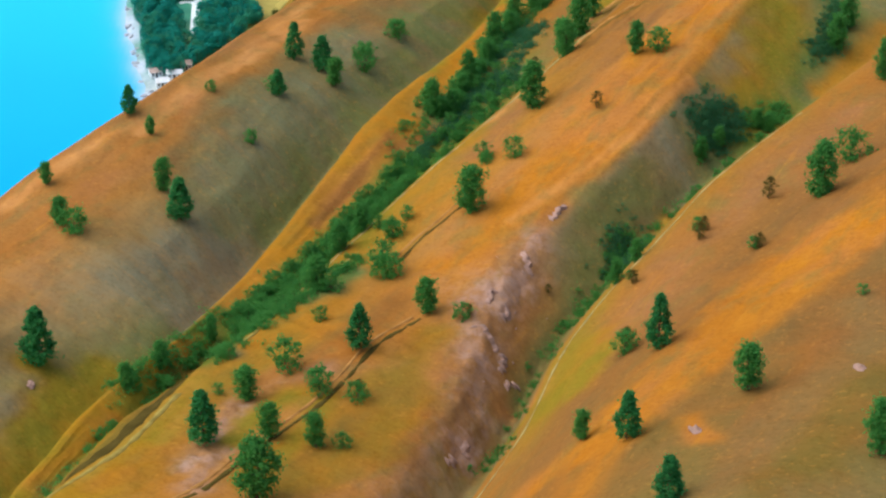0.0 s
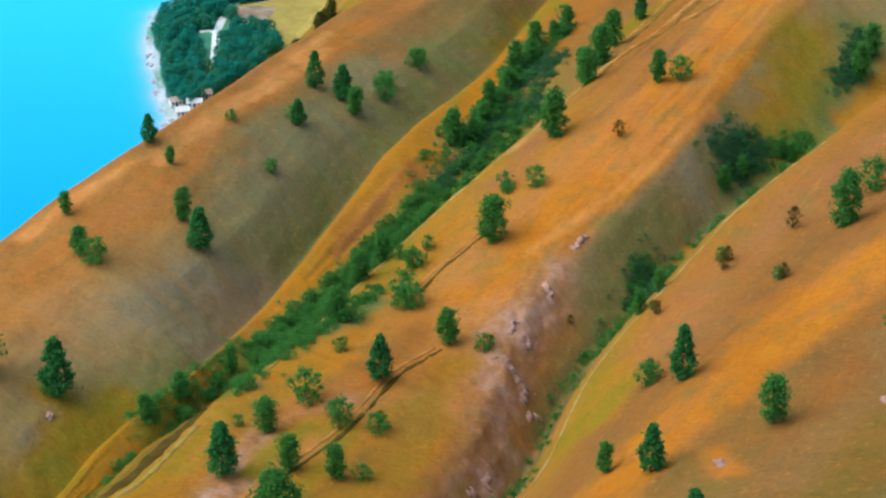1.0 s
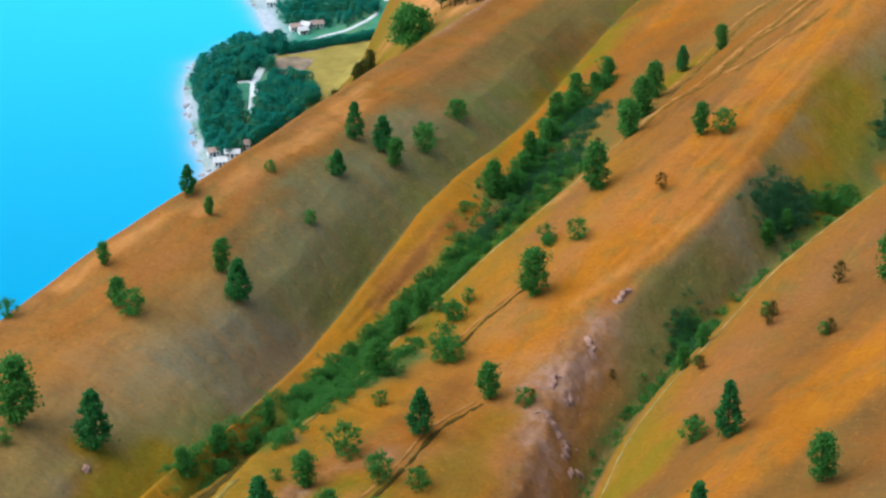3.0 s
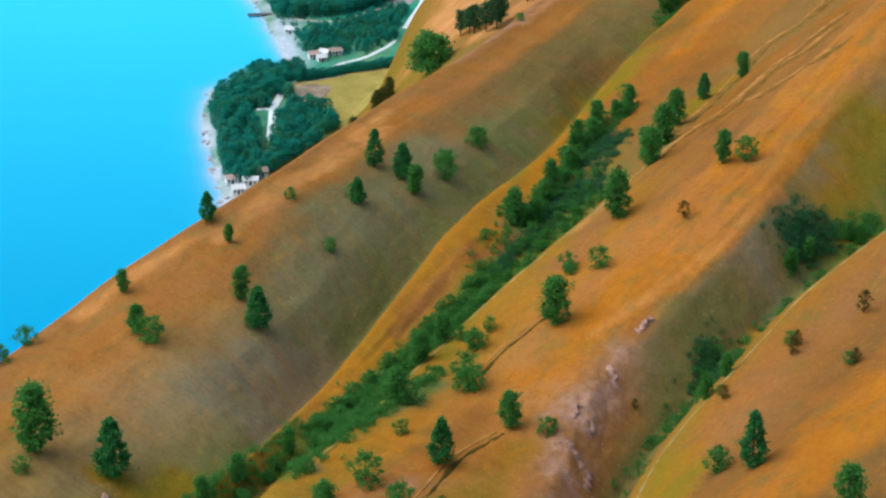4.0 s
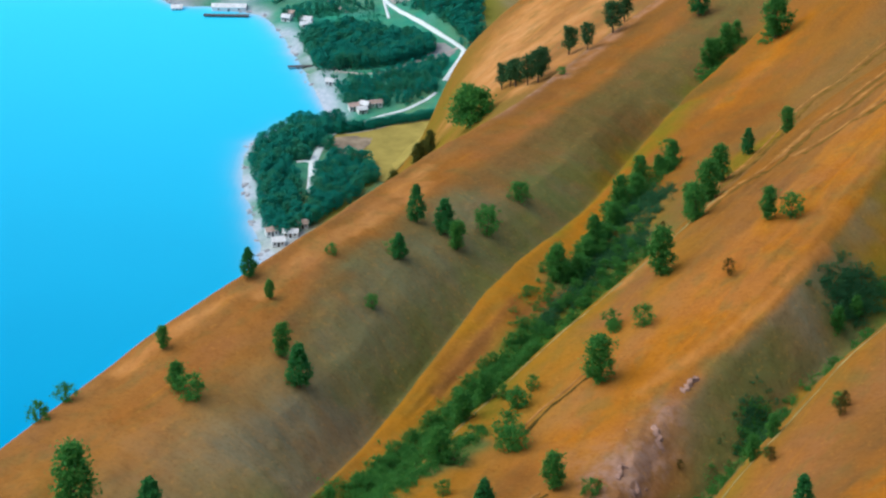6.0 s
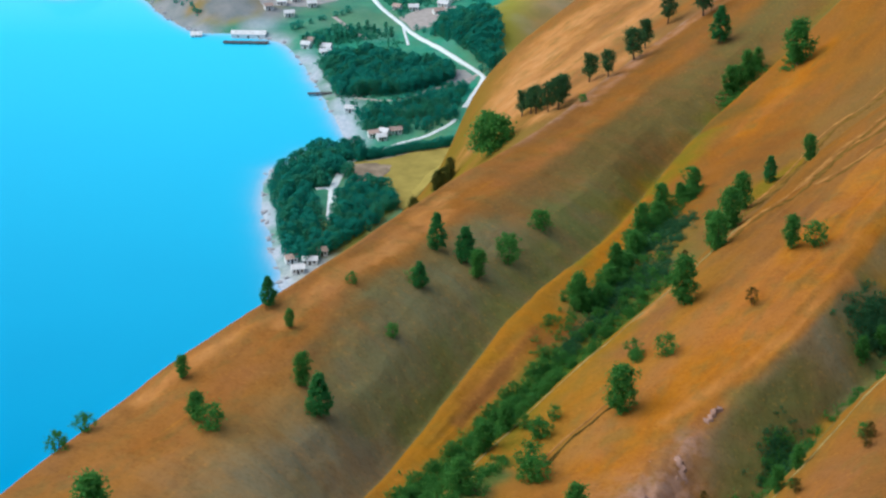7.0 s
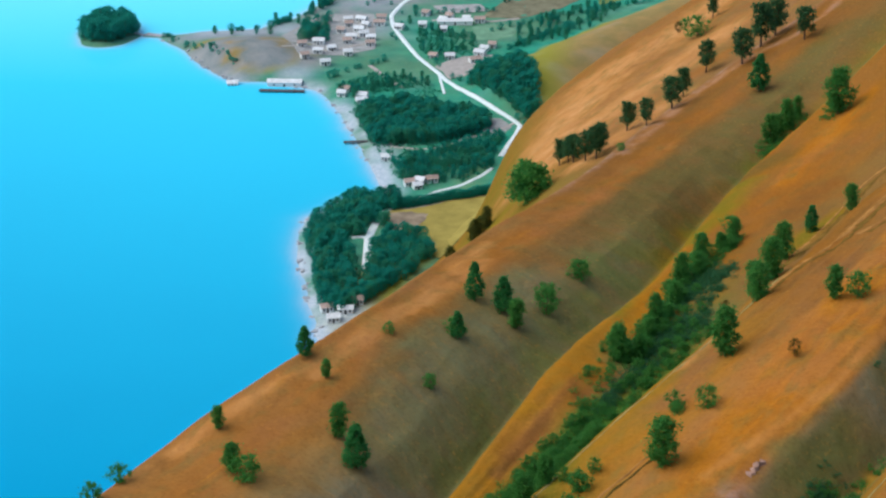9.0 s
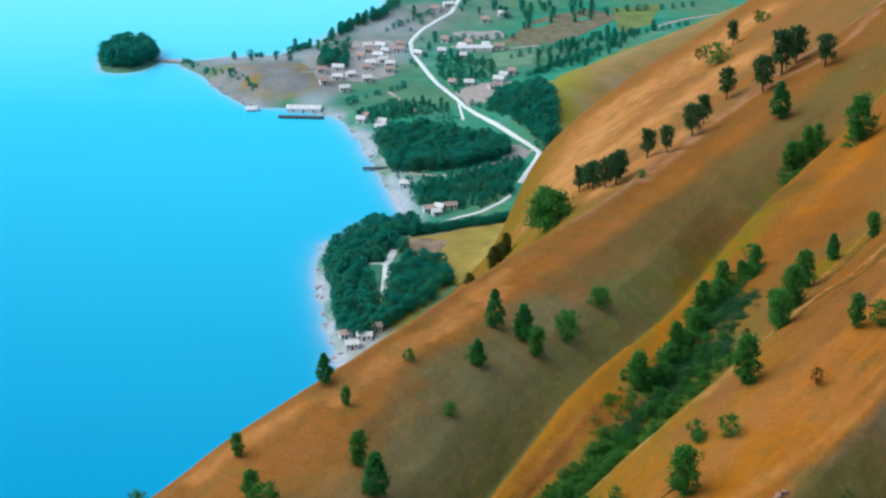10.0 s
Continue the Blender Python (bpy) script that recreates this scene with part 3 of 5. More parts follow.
cover("lime", 2.6, (-3.4, 456), (8.1, 509.9), (16.9, 522.6), (28.3, 547.2))
# slate and teal deepen the painted shade towards the first gully
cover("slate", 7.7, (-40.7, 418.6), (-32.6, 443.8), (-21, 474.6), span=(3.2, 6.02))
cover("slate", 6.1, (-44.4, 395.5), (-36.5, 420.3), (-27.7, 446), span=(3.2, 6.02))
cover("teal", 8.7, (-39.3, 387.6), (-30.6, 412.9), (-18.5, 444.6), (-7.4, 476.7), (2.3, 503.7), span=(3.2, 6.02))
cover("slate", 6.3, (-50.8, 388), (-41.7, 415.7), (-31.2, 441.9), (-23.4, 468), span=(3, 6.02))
cover("straw", 13, (-24, 726.6), (-3.4, 757.1), (17.9, 785.9), (36, 812.5))
cover("umber", 9.1, (-16.6, 511.9), (2.6, 569), (25.2, 619.6), (47.5, 651.8))
cover("heath", 5.1, (42.9, 585.9), (34.6, 578.6), (20.2, 567.7))
cover("heath", 4.6, (8.6, 541.4), (25.7, 586.9))
cover("heath", 6.8, (53.9, 670.3), (67.6, 686))
cover("umber", 8, (-3.3, 540.6), (16.5, 600.6), (38.2, 634.2))
cover("heath", 4.4, (4.4, 555.9), (23.2, 602.1), (39.8, 630.9))
# pale dry grass on the crests, brightened to paint their lit edge
cover("rim", 2, (-89.9, 375.5), (-80.9, 392), (-68.6, 407.8), (-57.9, 422.5), (-45.1, 449.2), (-35.4, 481.9))
cover("rim", 2, (-66.1, 404.9), (-57.9, 420.9), (-47.5, 446.3), (-43.4, 467.7), (-35.4, 499.5))
cover("rim", 1.3, (-13.7, 388.1), (-3.7, 405.2), (4.6, 420.4), (9.6, 411), (18.2, 425.1), span=(8.8, 12))
cover("olive", 5.3, (-73.5, 282.6), (-68.8, 298.1), (-62, 317.4))
cover("fallow", 5.1, (-50.3, 270.2), (-43.3, 286.1), (-36.8, 304.1), (-28, 319.1))
cover("fallow", 4.6, (-24.2, 268.1), (-14.4, 286.5), (-7.3, 304.3), (-1.6, 319.6))
cover("olive", 3.7, (-70.3, 290.6), (-67.1, 305.6), (-60.3, 319.8))
cover("sallow", 2.3, (-61.1, 290.2), (-58.9, 299.9))
cover("gold", 1.8, (-66.6, 274.1), (-63.2, 280.4), (-59.4, 290.6), (-56.3, 298.6))
cover("sallow", 2.5, (-53.6, 268.4), (-49.7, 278.3), (-47.2, 287.1))
cover("gold", 3.1, (-54.2, 266.6), (-49.7, 272.1), (-44.7, 282.3))
cover("lime", 2.8, (-47.8, 284.4), (-44.4, 294.4), (-43.7, 304.8))
cover("bankside", 1.6, (-56.3, 268.4), (-51.2, 282.4), (-47, 292.9), (-43.7, 304.8))
cover("bankside", 1.5, (-42.4, 305.8), (-42, 294.4), (-45.7, 282.4))
cover("mauve", 2.9, (-40, 273.8), (-34.6, 283.6), (-34.8, 294.1))
cover("blush", 3.1, (-31.7, 303.1), (-25.2, 307.5), (-19.6, 314.2))
cover("teal", 1.7, (-42.8, 325.2), (-36.8, 314.7))
cover("olive", 2.5, (-33.5, 281.8), (-29.8, 291.7), (-25.4, 297.4))
cover("heath", 2.7, (-22.7, 272.1), (-17.9, 282.3), (-12.7, 290.5))
cover("fallow", 3, (-14.7, 293.9), (-10.3, 303.8))
cover("fallow", 4.5, (-20.8, 270.6), (-10.5, 283.2), (-5.3, 299.1))
# shade of the third gully's face, put into the ground as dark olive
cover("shade_olive", 6.2, (41.1, 375.5), (32.5, 361.7), (27.6, 349.3))
cover("shade_olive", 3.3, (25.8, 343.7), (20.4, 328.2), (14.8, 312.8))
cover("amber", 6.3, (21.3, 254.8), (32.8, 266.6), (44.9, 283.4), (57.1, 301.2), (69.5, 313.1))
cover("bankside", 1.6, (54, 361.9), (45.6, 370), (38, 355.7), (27, 322.2), (21.9, 317.7), (17.1, 296.8), (12.6, 298.1))
cover("lime", 3.4, (28.5, 298.4), (23, 285.4))
cover("lime", 4.2, (-66.5, 308.1), (-60.2, 319.1))
cover("olive", 3.1, (-73.2, 283.5), (-71.3, 296.3))
cover("heath", 4.4, (45.2, 219.4), (52.7, 229.4), (60.6, 239.9))
cover("lane", 2, (-63.8, 273.1), (-60.2, 274.2), (-55.4, 279.4), (-51.5, 290.2), (-48, 306.6), (-44.6, 323.2))
cover("rust", 5.5, (-3.4, 572.2), (13.8, 624.2), (32.3, 657), (51.4, 680.2))
cover("loam", 9.7, (6.1, 565), (27.2, 619.2), (49.9, 656.7), (71, 680.3))
cover("loam", 7.8, (-4.8, 526.7), (16.1, 585.2), (37.9, 628.9))
cover("straw", 5.7, (-18.1, 679.4), (-6.9, 695.9), (2.7, 708.2), (18.7, 731))
cover("blush", 5.1, (21.3, 751), (34, 765.5), (49.6, 788.3))
cover("pale", 2.3, (-2.6, 607.5), (8, 639.5), (19.4, 675), (30.8, 687.6), (43.9, 698), (55, 699.9), (64.8, 706.3), (76.2, 727.4))
cover("blush", 3.4, (-31.1, 492.6), (-18, 525.4), (-3.3, 570.5), (12, 616.4))
# sunlit highlight along the third spur's edge, painted as brighter grass
cover("crest_glow", 1.7, (13.1, 357.8), (26.2, 371), (38.9, 384.4), (52, 405.9))
# broken ground where it is stony
for i in range(rows_n):
    for j in range(cols_n):
        if attr[i, j, 3] > 0.2 and place[j] > 6:
            v = Vector(HILL[i, j])
            HILL[i, j, 2] += (attr[i, j, 3] - 0.2) * (noise.fractal(v * 0.22, 0.8, 2.0, 4) * 1.1 + abs(noise.noise(v * 0.5)) * 0.7)
# the sunken lane along the first gully's floor
GULLY_LANE = [(-64, 264), (-59.5, 271.2), (-55.1, 278.4), (-51.2, 288.7), (-47.5, 302), (-44.6, 316)]
away = np.full(HILL.shape[:2], 1e9)
for (ax, ay), (bx, by) in zip(GULLY_LANE, GULLY_LANE[1:]):
    dx, dy = bx - ax, by - ay
    f = np.clip(((HILL[:, :, 0] - ax) * dx + (HILL[:, :, 1] - ay) * dy) / (dx * dx + dy * dy), 0, 1)
    away = np.minimum(away, np.hypot(HILL[:, :, 0] - ax - f * dx, HILL[:, :, 1] - ay - f * dy))
HILL[:, :, 2] -= 0.8 * np.exp(-(away / 1.8) ** 2)


def grid_object(name, co, mat, attributes, label, category):
    n, k = co.shape[:2]
    idx = np.arange(n * k).reshape(n, k)
    quads = np.stack([idx[:-1, :-1], idx[1:, :-1], idx[1:, 1:], idx[:-1, 1:]], -1).reshape(-1, 4)
    me = bpy.data.meshes.new(name)
    me.from_pydata(co.reshape(-1, 3).tolist(), [], quads.tolist())
    for key, values in attributes.items():
        layer = me.attributes.new(key, "FLOAT", "POINT")
        layer.data.foreach_set("value", np.ascontiguousarray(values, dtype=np.float32).ravel())
    me.polygons.foreach_set("use_smooth", [True] * len(me.polygons))
    me.materials.append(mat)
    me.update()
    if sum(p.normal.z for p in me.polygons) < 0:
        me.flip_normals()
    ob = new(name, me)
    return tagged(ob, label, category, kind="structure")


hill = grid_object("ground_hillside", HILL, DRY_GRASS,
                   {key: attr[:, :, k] for k, key in enumerate(("green", "yellow", "bare", "stony", "tan", "russet", "blond"))},
                   "dry orange grass hillside with green gullies above the lake", "hillside")

# ---- the lake and the lowland beside it ----
SHORE = [(-40, 660), (-100, 704), (-116, 742), (-124, 772), (-134, 812), (-142, 850), (-140, 870), (-126, 894), (-108, 902), (-114, 926), (-125, 952),
         (-133, 980), (-146, 1018), (-160, 1046), (-178, 1056), (-208, 1060), (-226, 1082), (-248, 1118), (-262, 1134), (-272, 1136),
         (-270, 1139), (-258, 1138), (-242, 1145), (-225, 1148), (-206, 1152), (-201, 1165), (-189, 1174), (-181, 1198), (-174, 1216), (-162, 1232), (-158, 1260), (-156, 1354), (-120, 1520), (-300, 2200), (-600, 4500)]
ISLE = (-292, 1138)


def shore_distance(x, y):
    """Metres inland from the shoreline, negative over the lake; numpy arrays."""
    best = np.full(x.shape, 1e9)
    inside = np.zeros(x.shape, bool)
    ring = SHORE + [(4500, 4500), (4500, 660)]
    for (ax, ay), (bx, by) in zip(ring, ring[1:] + ring[:1]):
        dx, dy = bx - ax, by - ay
        f = np.clip(((x - ax) * dx + (y - ay) * dy) / (dx * dx + dy * dy), 0, 1)
        best = np.minimum(best, np.hypot(x - ax - f * dx, y - ay - f * dy))
        crosses = ((ay > y) != (by > y)) & (x < dx * (y - ay) / (dy if dy else 1e-9) + ax)
        inside ^= crosses
    return np.where(inside, best, -best)


def stretch_axis(low, high, step, far):
    core = np.arange(low, high + 0.1, step)
    out = [step * 1.35 ** k for k in range(1, 40)]
    run = np.cumsum(out)
    run = run[run < far]
    return np.concatenate([(low - run)[::-1], core, high + run])


gx, gy = stretch_axis(-340, 140, 2.5, 4300), stretch_axis(670, 1320, 3.2, 3400)
GX, GY = np.meshgrid(gx, gy, indexing="ij")
inland = shore_distance(GX, GY)
isle = 19.0 - np.hypot((GX - ISLE[0]) / 0.9, (GY - ISLE[1]) / 1.3)
wobble = np.array([[noise.fractal(Vector((x * 0.05, y * 0.05, 3.0)), 1.0, 2.0, 3) for y in gy] for x in gx])
inland = np.maximum(inland, isle) + wobble * 2.4
GZ = np.clip(inland * 0.22, -4, 1.6) + np.clip(inland, 0, 30) * 0.02 * (1 + wobble)
knob = np.exp(-((GX + 44) / 20) ** 2 - ((GY - 1044) / 36) ** 2)
for w in np.linspace(0, 1, 40):
    x, y, h = -48 + 108 * w, 1040 + 146 * w ** 0.85, 12.5 + 7.5 * w * w
    knob = np.maximum(knob, np.exp(-((GX - x) / 26) ** 2 - ((GY - y) / 30) ** 2) * (h / 12))
GZ += 13.0 * knob
mound = np.exp(-((GX + 204) / 34) ** 2 - ((GY - 1096) / 26) ** 2)
GZ += 8.0 * mound * np.clip(inland / 14, 0, 1)
dry = np.clip(knob * 2.2 - 0.45 + wobble * 0.25, 0, 0.5) + 0.5 * np.clip((GX + 40) / 18, 0, 1) * np.clip(knob * 3 - 1, 0, 1)
# dry grass along the foot of the hill
for w in np.linspace(0, 1, 30):
    x, y = -114 + 72 * w - 14 * math.sin(w * math.pi) * (w > 0.4) * (w - 0.4), 745 + 255 * w
    dry = np.maximum(dry, (0.62 - 0.5 * min(1, max(0, (w - 0.45) / 0.15))) * np.exp(-((GX - x) ** 2 + (GY - y) ** 2) / 11 ** 2))
dry *= 1 - np.clip((-52 - GX) / 6, 0, 1) * np.clip((GY - 930) / 20, 0, 1) * (GX > -150)
# bare grey earth on the headland, round the village and along the far shore
grey = np.exp(-((GX + 208) / 48) ** 2 - ((GY - 1092) / 38) ** 2) * 2.4 - 0.5
for x, y, r in ((-225, 1138, 26), (-205, 1132, 26), (-172, 1140, 34), (-160, 1176, 30), (-150, 1212, 34), (-156, 1122, 16), (-172, 1082, 14), (-122, 1235, 26)):
    grey = np.maximum(grey, 1.15 * np.exp(-((GX - x) ** 2 + (GY - y) ** 2) / r ** 2))
grey = np.clip(np.maximum(grey, 0) * (1 + wobble * 1.2) - 0.55 * mound, 0, 1)
dry = np.maximum(dry, np.clip(mound * 3.5 - 0.6, 0, 0.95) * (inland > 3))
sand = np.clip(1.3 - inland / (10.0 + 7.0 * np.exp(-((GY - 965) / 40) ** 2)), 0, 1) * (inland > -12) * np.clip((1075 - GY) / 30, 0.1, 1) * np.clip(0.75 + wobble * 1.2, 0, 1) * (isle < -6)
# pale trodden earth on the headland's far side, by the boathouse, in the village and at the cape's tip
for x, y, r, w in ((-232, 1138, 16, 0.6), (-212, 1140, 14, 0.6), (-192, 1146, 14, 0.55), (-174, 1066, 10, 0.6), (-150, 1150, 22, 0.45), (-152, 1206, 24, 0.4), (-113, 766, 15, 0.9)):
    sand = np.maximum(sand, np.clip(w * np.exp(-((GX - x) ** 2 + (GY - y) ** 2) / r ** 2) + wobble * 0.12, 0, 1) * (inland > 0))
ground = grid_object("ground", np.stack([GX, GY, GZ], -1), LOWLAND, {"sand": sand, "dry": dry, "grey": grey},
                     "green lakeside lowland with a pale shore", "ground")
shallow = np.exp(np.minimum(inland, 0) / np.where(GX < -200, 2.0, 2.8))
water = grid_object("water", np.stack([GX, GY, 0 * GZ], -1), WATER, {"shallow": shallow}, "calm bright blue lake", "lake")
near = [(-4600, -4600, 0), (4600, -4600, 0), (4600, float(gy[0]), 0), (-4600, float(gy[0]), 0)]
me = bpy.data.meshes.new("water_near")
me.from_pydata(near, [], [(0, 1, 2, 3)])
me.materials.append(WATER)
tagged(new("water_near", me), "calm bright blue lake below the hill", "lake", kind="structure")


# ---- helpers for the things ----
from mathutils.bvhtree import BVHTree


def surface(co):
    n, k = co.shape[:2]
    idx = np.arange(n * k).reshape(n, k)
    quads = np.stack([idx[:-1, :-1], idx[1:, :-1], idx[1:, 1:], idx[:-1, 1:]], -1).reshape(-1, 4)
    return BVHTree.FromPolygons(co.reshape(-1, 3).tolist(), quads.tolist())


HILL_TREE, GROUND_TREE = surface(HILL), surface(np.stack([GX, GY, GZ], -1))


def height(x, y):
    """The ground's height at a place: the hill where there is one, else the lowland."""
    zs = []
    for tree in (HILL_TREE, GROUND_TREE):
        hit = tree.ray_cast(Vector((x, y, 400)), Vector((0, 0, -1)))
        if hit[0] is not None:
            zs.append(hit[0].z)
    return max(zs) if zs else 0.0


def mesh_object(name, verts, faces, mat, smooth=False):
    me = bpy.data.meshes.new(name)
    me.from_pydata([tuple(v) for v in verts], [], faces)
    me.materials.append(mat)
    if smooth:
        me.polygons.foreach_set("use_smooth", [True] * len(me.polygons))
    me.update()
    return new(name, me)


def part(name, verts, faces, mat, parent, label="", smooth=False):
    ob = mesh_object(name, verts, faces, mat, smooth)
    ob.parent = parent
    return tagged(ob, label)


def tube(verts, faces, a, b, r0, r1, sides=6):
    """Adds a tapered limb from a to b."""
    a, b = Vector(a), Vector(b)
    q = (b - a).to_track_quat("Z", "Y")
    base = len(verts)
    for p, r in ((a, r0), (b, r1)):
        for k in range(sides):
            w = 2 * math.pi * k / sides
            verts.append(p + q @ Vector((r * math.cos(w), r * math.sin(w), 0)))
    for k in range(sides):
        n = (k + 1) % sides
        faces.append((base + k, base + n, base + sides + n, base + sides + k))
    faces.append(tuple(base + sides + k for k in range(sides)))


def leaf_clump(rng, verts, faces, centre, radius, count, size, flat=0.75):
    for _ in range(count):
        d = Vector((rng.gauss(0, 1), rng.gauss(0, 1), rng.gauss(0, 1)))
        d = d.normalized() * radius * min(1.7, abs(rng.gauss(0.55, 0.38)))
        p = Vector(centre) + Vector((d.x, d.y, d.z * flat))
        nrm = (d.normalized() + Vector((rng.gauss(0, 0.6), rng.gauss(0, 0.6), 0.3 + rng.gauss(0, 0.6)))).normalized()
        u = nrm.orthogonal().normalized()
        v = nrm.cross(u)
        w = rng.uniform(0, 6.28)
        u, v = u * math.cos(w) + v * math.sin(w), v * math.cos(w) - u * math.sin(w)
        s = size * rng.uniform(0.6, 1.3)
        base = len(verts)
        verts.extend([p - u * s, p - v * s * 0.6 + nrm * s * 0.15, p + u * s, p + v * s * 0.6 + nrm * s * 0.15])
        faces.append((base, base + 1, base + 2, base + 3))


def tree_prototype(name, shape, leaf, label, category, group, seed, clumps=30, leaves=30):
    """A tree one metre high: an Empty with a trunk and a crown. shape: cone, round, tall, stand (bare stem), low."""
    rng = random.Random(seed)
    clumps, leaves = clumps * 4 // 3, leaves * 2
    tree = new(name)
    tagged(tree, label, category, group)
    tv, tf, cv, cf = [], [], [], []
    low, wide, top = {"cone": (0.10, 0.29, 1.0), "round": (0.10, 0.25, 1.0), "tall": (0.05, 0.25, 1.0), "stand": (0.27, 0.29, 1.0),
                      "low": (0.05, 0.55, 1.0), "dome": (0.12, 0.37, 1.0)}[shape]
    lean = Vector((rng.uniform(-0.04, 0.04), rng.uniform(-0.04, 0.04), 0))
    joints = [Vector((0, 0, -0.06)), Vector((0, 0, 0.2)) + lean * 0.3, Vector((0, 0, 0.5)) + lean, Vector((0, 0, 0.88)) + lean * 1.6]
    radii = [0.030, 0.024, 0.016, 0.005]
    if shape == "low":
        joints = [Vector((0, 0, -0.1)), Vector((0, 0, 0.15)), Vector((0, 0, 0.35)) + lean, Vector((0, 0, 0.6)) + lean]
    for k in range(3):
        tube(tv, tf, joints[k], joints[k + 1], radii[k], radii[k + 1])
    for k in range(clumps):
        f = (k + rng.random()) / clumps
        z = low + (top - low) * f
        if shape == "cone":
            reach = wide * (1 - f) ** 0.75 * min(1, 0.5 + 2 * f) * rng.uniform(0.5, 1.0) + 0.01
            size = 0.105 * (1.15 - 0.6 * f)
        else:
            reach = wide * math.sqrt(max(0.02, 1 - (2 * f - 0.85) ** 2 * (1.2 if f < 0.42 and shape in ("tall", "round") else 0.85))) * rng.random() ** 0.6
            size = rng.uniform(0.10, 0.16) * (1.6 if shape == "low" else 1)
        w = k * 2.4 + rng.uniform(-0.5, 0.5)
        c = Vector((math.cos(w) * reach, math.sin(w) * reach, min(z, top - size * 0.7))) + lean * f
        leaf_clump(rng, cv, cf, c, size, leaves, 0.031 if shape != "low" else 0.045)
        if k % 4 == 0:
            tube(tv, tf, joints[1].lerp(joints[3], max(0.05, f - 0.15)), c, 0.008, 0.003, 4)
    part("trunk", tv, tf, BARK, tree)
    part("crown", cv, cf, leaf, tree)
    return tree


def set_out(protos, places, rng, sink=0.0):
    """Puts the first trees at the first places and copies at the rest. places: x, y, height."""
    for k, (x, y, h) in enumerate(places):
        pick = k % len(protos)
        w = h * rng.uniform(0.88, 1.15)
        m = Matrix.Translation((x, y, height(x, y) - sink)) @ Matrix.Rotation(rng.uniform(0, 6.28), 4, "Z") @ Matrix.Diagonal((w, w, h, 1))
        if k < len(protos):
            protos[pick].matrix_basis = m
            protos[pick]["first"] = 1
        else:
            s = protos[pick].matrix_basis.to_scale()
            copy_thing(protos[pick], m @ Matrix.Diagonal((1 / s.x, 1 / s.y, 1 / s.z, 1)))
    for p in protos:
        if "first" in p:
            del p["first"]


def draped(name, points, width, mat, label, category, lift=0.12, rng=None, ragged=0.0, bend=1.0):
    """A strip along the points, laid on the ground, with a little thickness."""
    pts = [Vector((x, y, 0)) for x, y in points]
    dense = []
    for k in range(len(pts) - 1):
        p0, p1, p2, p3 = pts[max(0, k - 1)], pts[k], pts[k + 1], pts[min(len(pts) - 1, k + 2)]
        n = max(3, int((p2 - p1).length / 2.0))
        for s in range(n):
            f = s / n
            curved = 0.5 * (2 * p1 + (p2 - p0) * f + (2 * p0 - 5 * p1 + 4 * p2 - p3) * f * f + (3 * p1 - p0 - 3 * p2 + p3) * f ** 3)
            dense.append(p1.lerp(p2, f).lerp(curved, bend))
    dense.append(pts[-1])
    verts, faces = [], []
    for k, p in enumerate(dense):
        d = (dense[min(k + 1, len(dense) - 1)] - dense[max(k - 1, 0)]).normalized()
        side = Vector((-d.y, d.x, 0))
        wd = width * (1 + (rng.uniform(-ragged, ragged) if rng else 0))
        for e, drop in ((-0.5, 0.3), (-0.4, 0), (0, -0.02), (0.4, 0), (0.5, 0.3)):
            q = p + side * wd * e
            verts.append((q.x, q.y, height(q.x, q.y) + lift - drop))
        if k:
            b = 5 * k
            faces += [(b - 5 + c, b - 4 + c, b + 1 + c, b + c) for c in range(4)]
    return tagged(mesh_object(name, verts, faces, mat, True), label, category, kind="structure")


def inside(poly, x, y):
    ok = False
    for (ax, ay), (bx, by) in zip(poly, poly[1:] + poly[:1]):
        if (ay > y) != (by > y) and x < (bx - ax) * (y - ay) / (by - ay) + ax:
            ok = not ok
    return ok


def patch(name, poly, mat, label, category, lift=0.15):
    """A field: a low slab of soil or grass laid on the lowland, with ragged edges."""
    bm = bmesh.new()
    ring = []
    for (ax, ay), (bx, by) in zip(poly, poly[1:] + poly[:1]):
        for s in range(6):
            x, y = ax + (bx - ax) * s / 6, ay + (by - ay) * s / 6
            q = Vector((x, y, 0))
            ring.append(bm.verts.new((x + noise.noise(q * 0.4) * 0.8, y + noise.noise(q * 0.4 + Vector((9, 0, 0))) * 0.8, 0)))
    f = bm.faces.new(ring)
    bmesh.ops.triangulate(bm, faces=[f])
    bmesh.ops.subdivide_edges(bm, edges=bm.edges[:], cuts=2, use_grid_fill=True)
    for v in bm.verts:
        v.co.z = height(v.co.x, v.co.y) + lift
    me = bpy.data.meshes.new(name)
    bm.to_mesh(me), bm.free()
    me.materials.append(mat)
    if sum(p.normal.z for p in me.polygons) < 0:
        me.flip_normals()
    return tagged(new(name, me), label, category, kind="structure")


# ---- trees of the hillside ----
rng = random.Random(5)
PINES = [(-69.2, 412.1, 7), (-54.1, 376.5, 9.7), (-72.6, 316.5, 11.9), (-36, 454.1, 9.6), (-29.3, 452.7, 9), (-38.3, 432.3, 6.4), (-14.7, 314.5, 9.2), (44.3, 501.1, 7.1), (34.9, 284.4, 10.2), (26.9, 248.6, 8.2), (-38.7, 280.4, 10), (29.9, 220.9, 7.2), (41.2, 657.9, 12.4)]
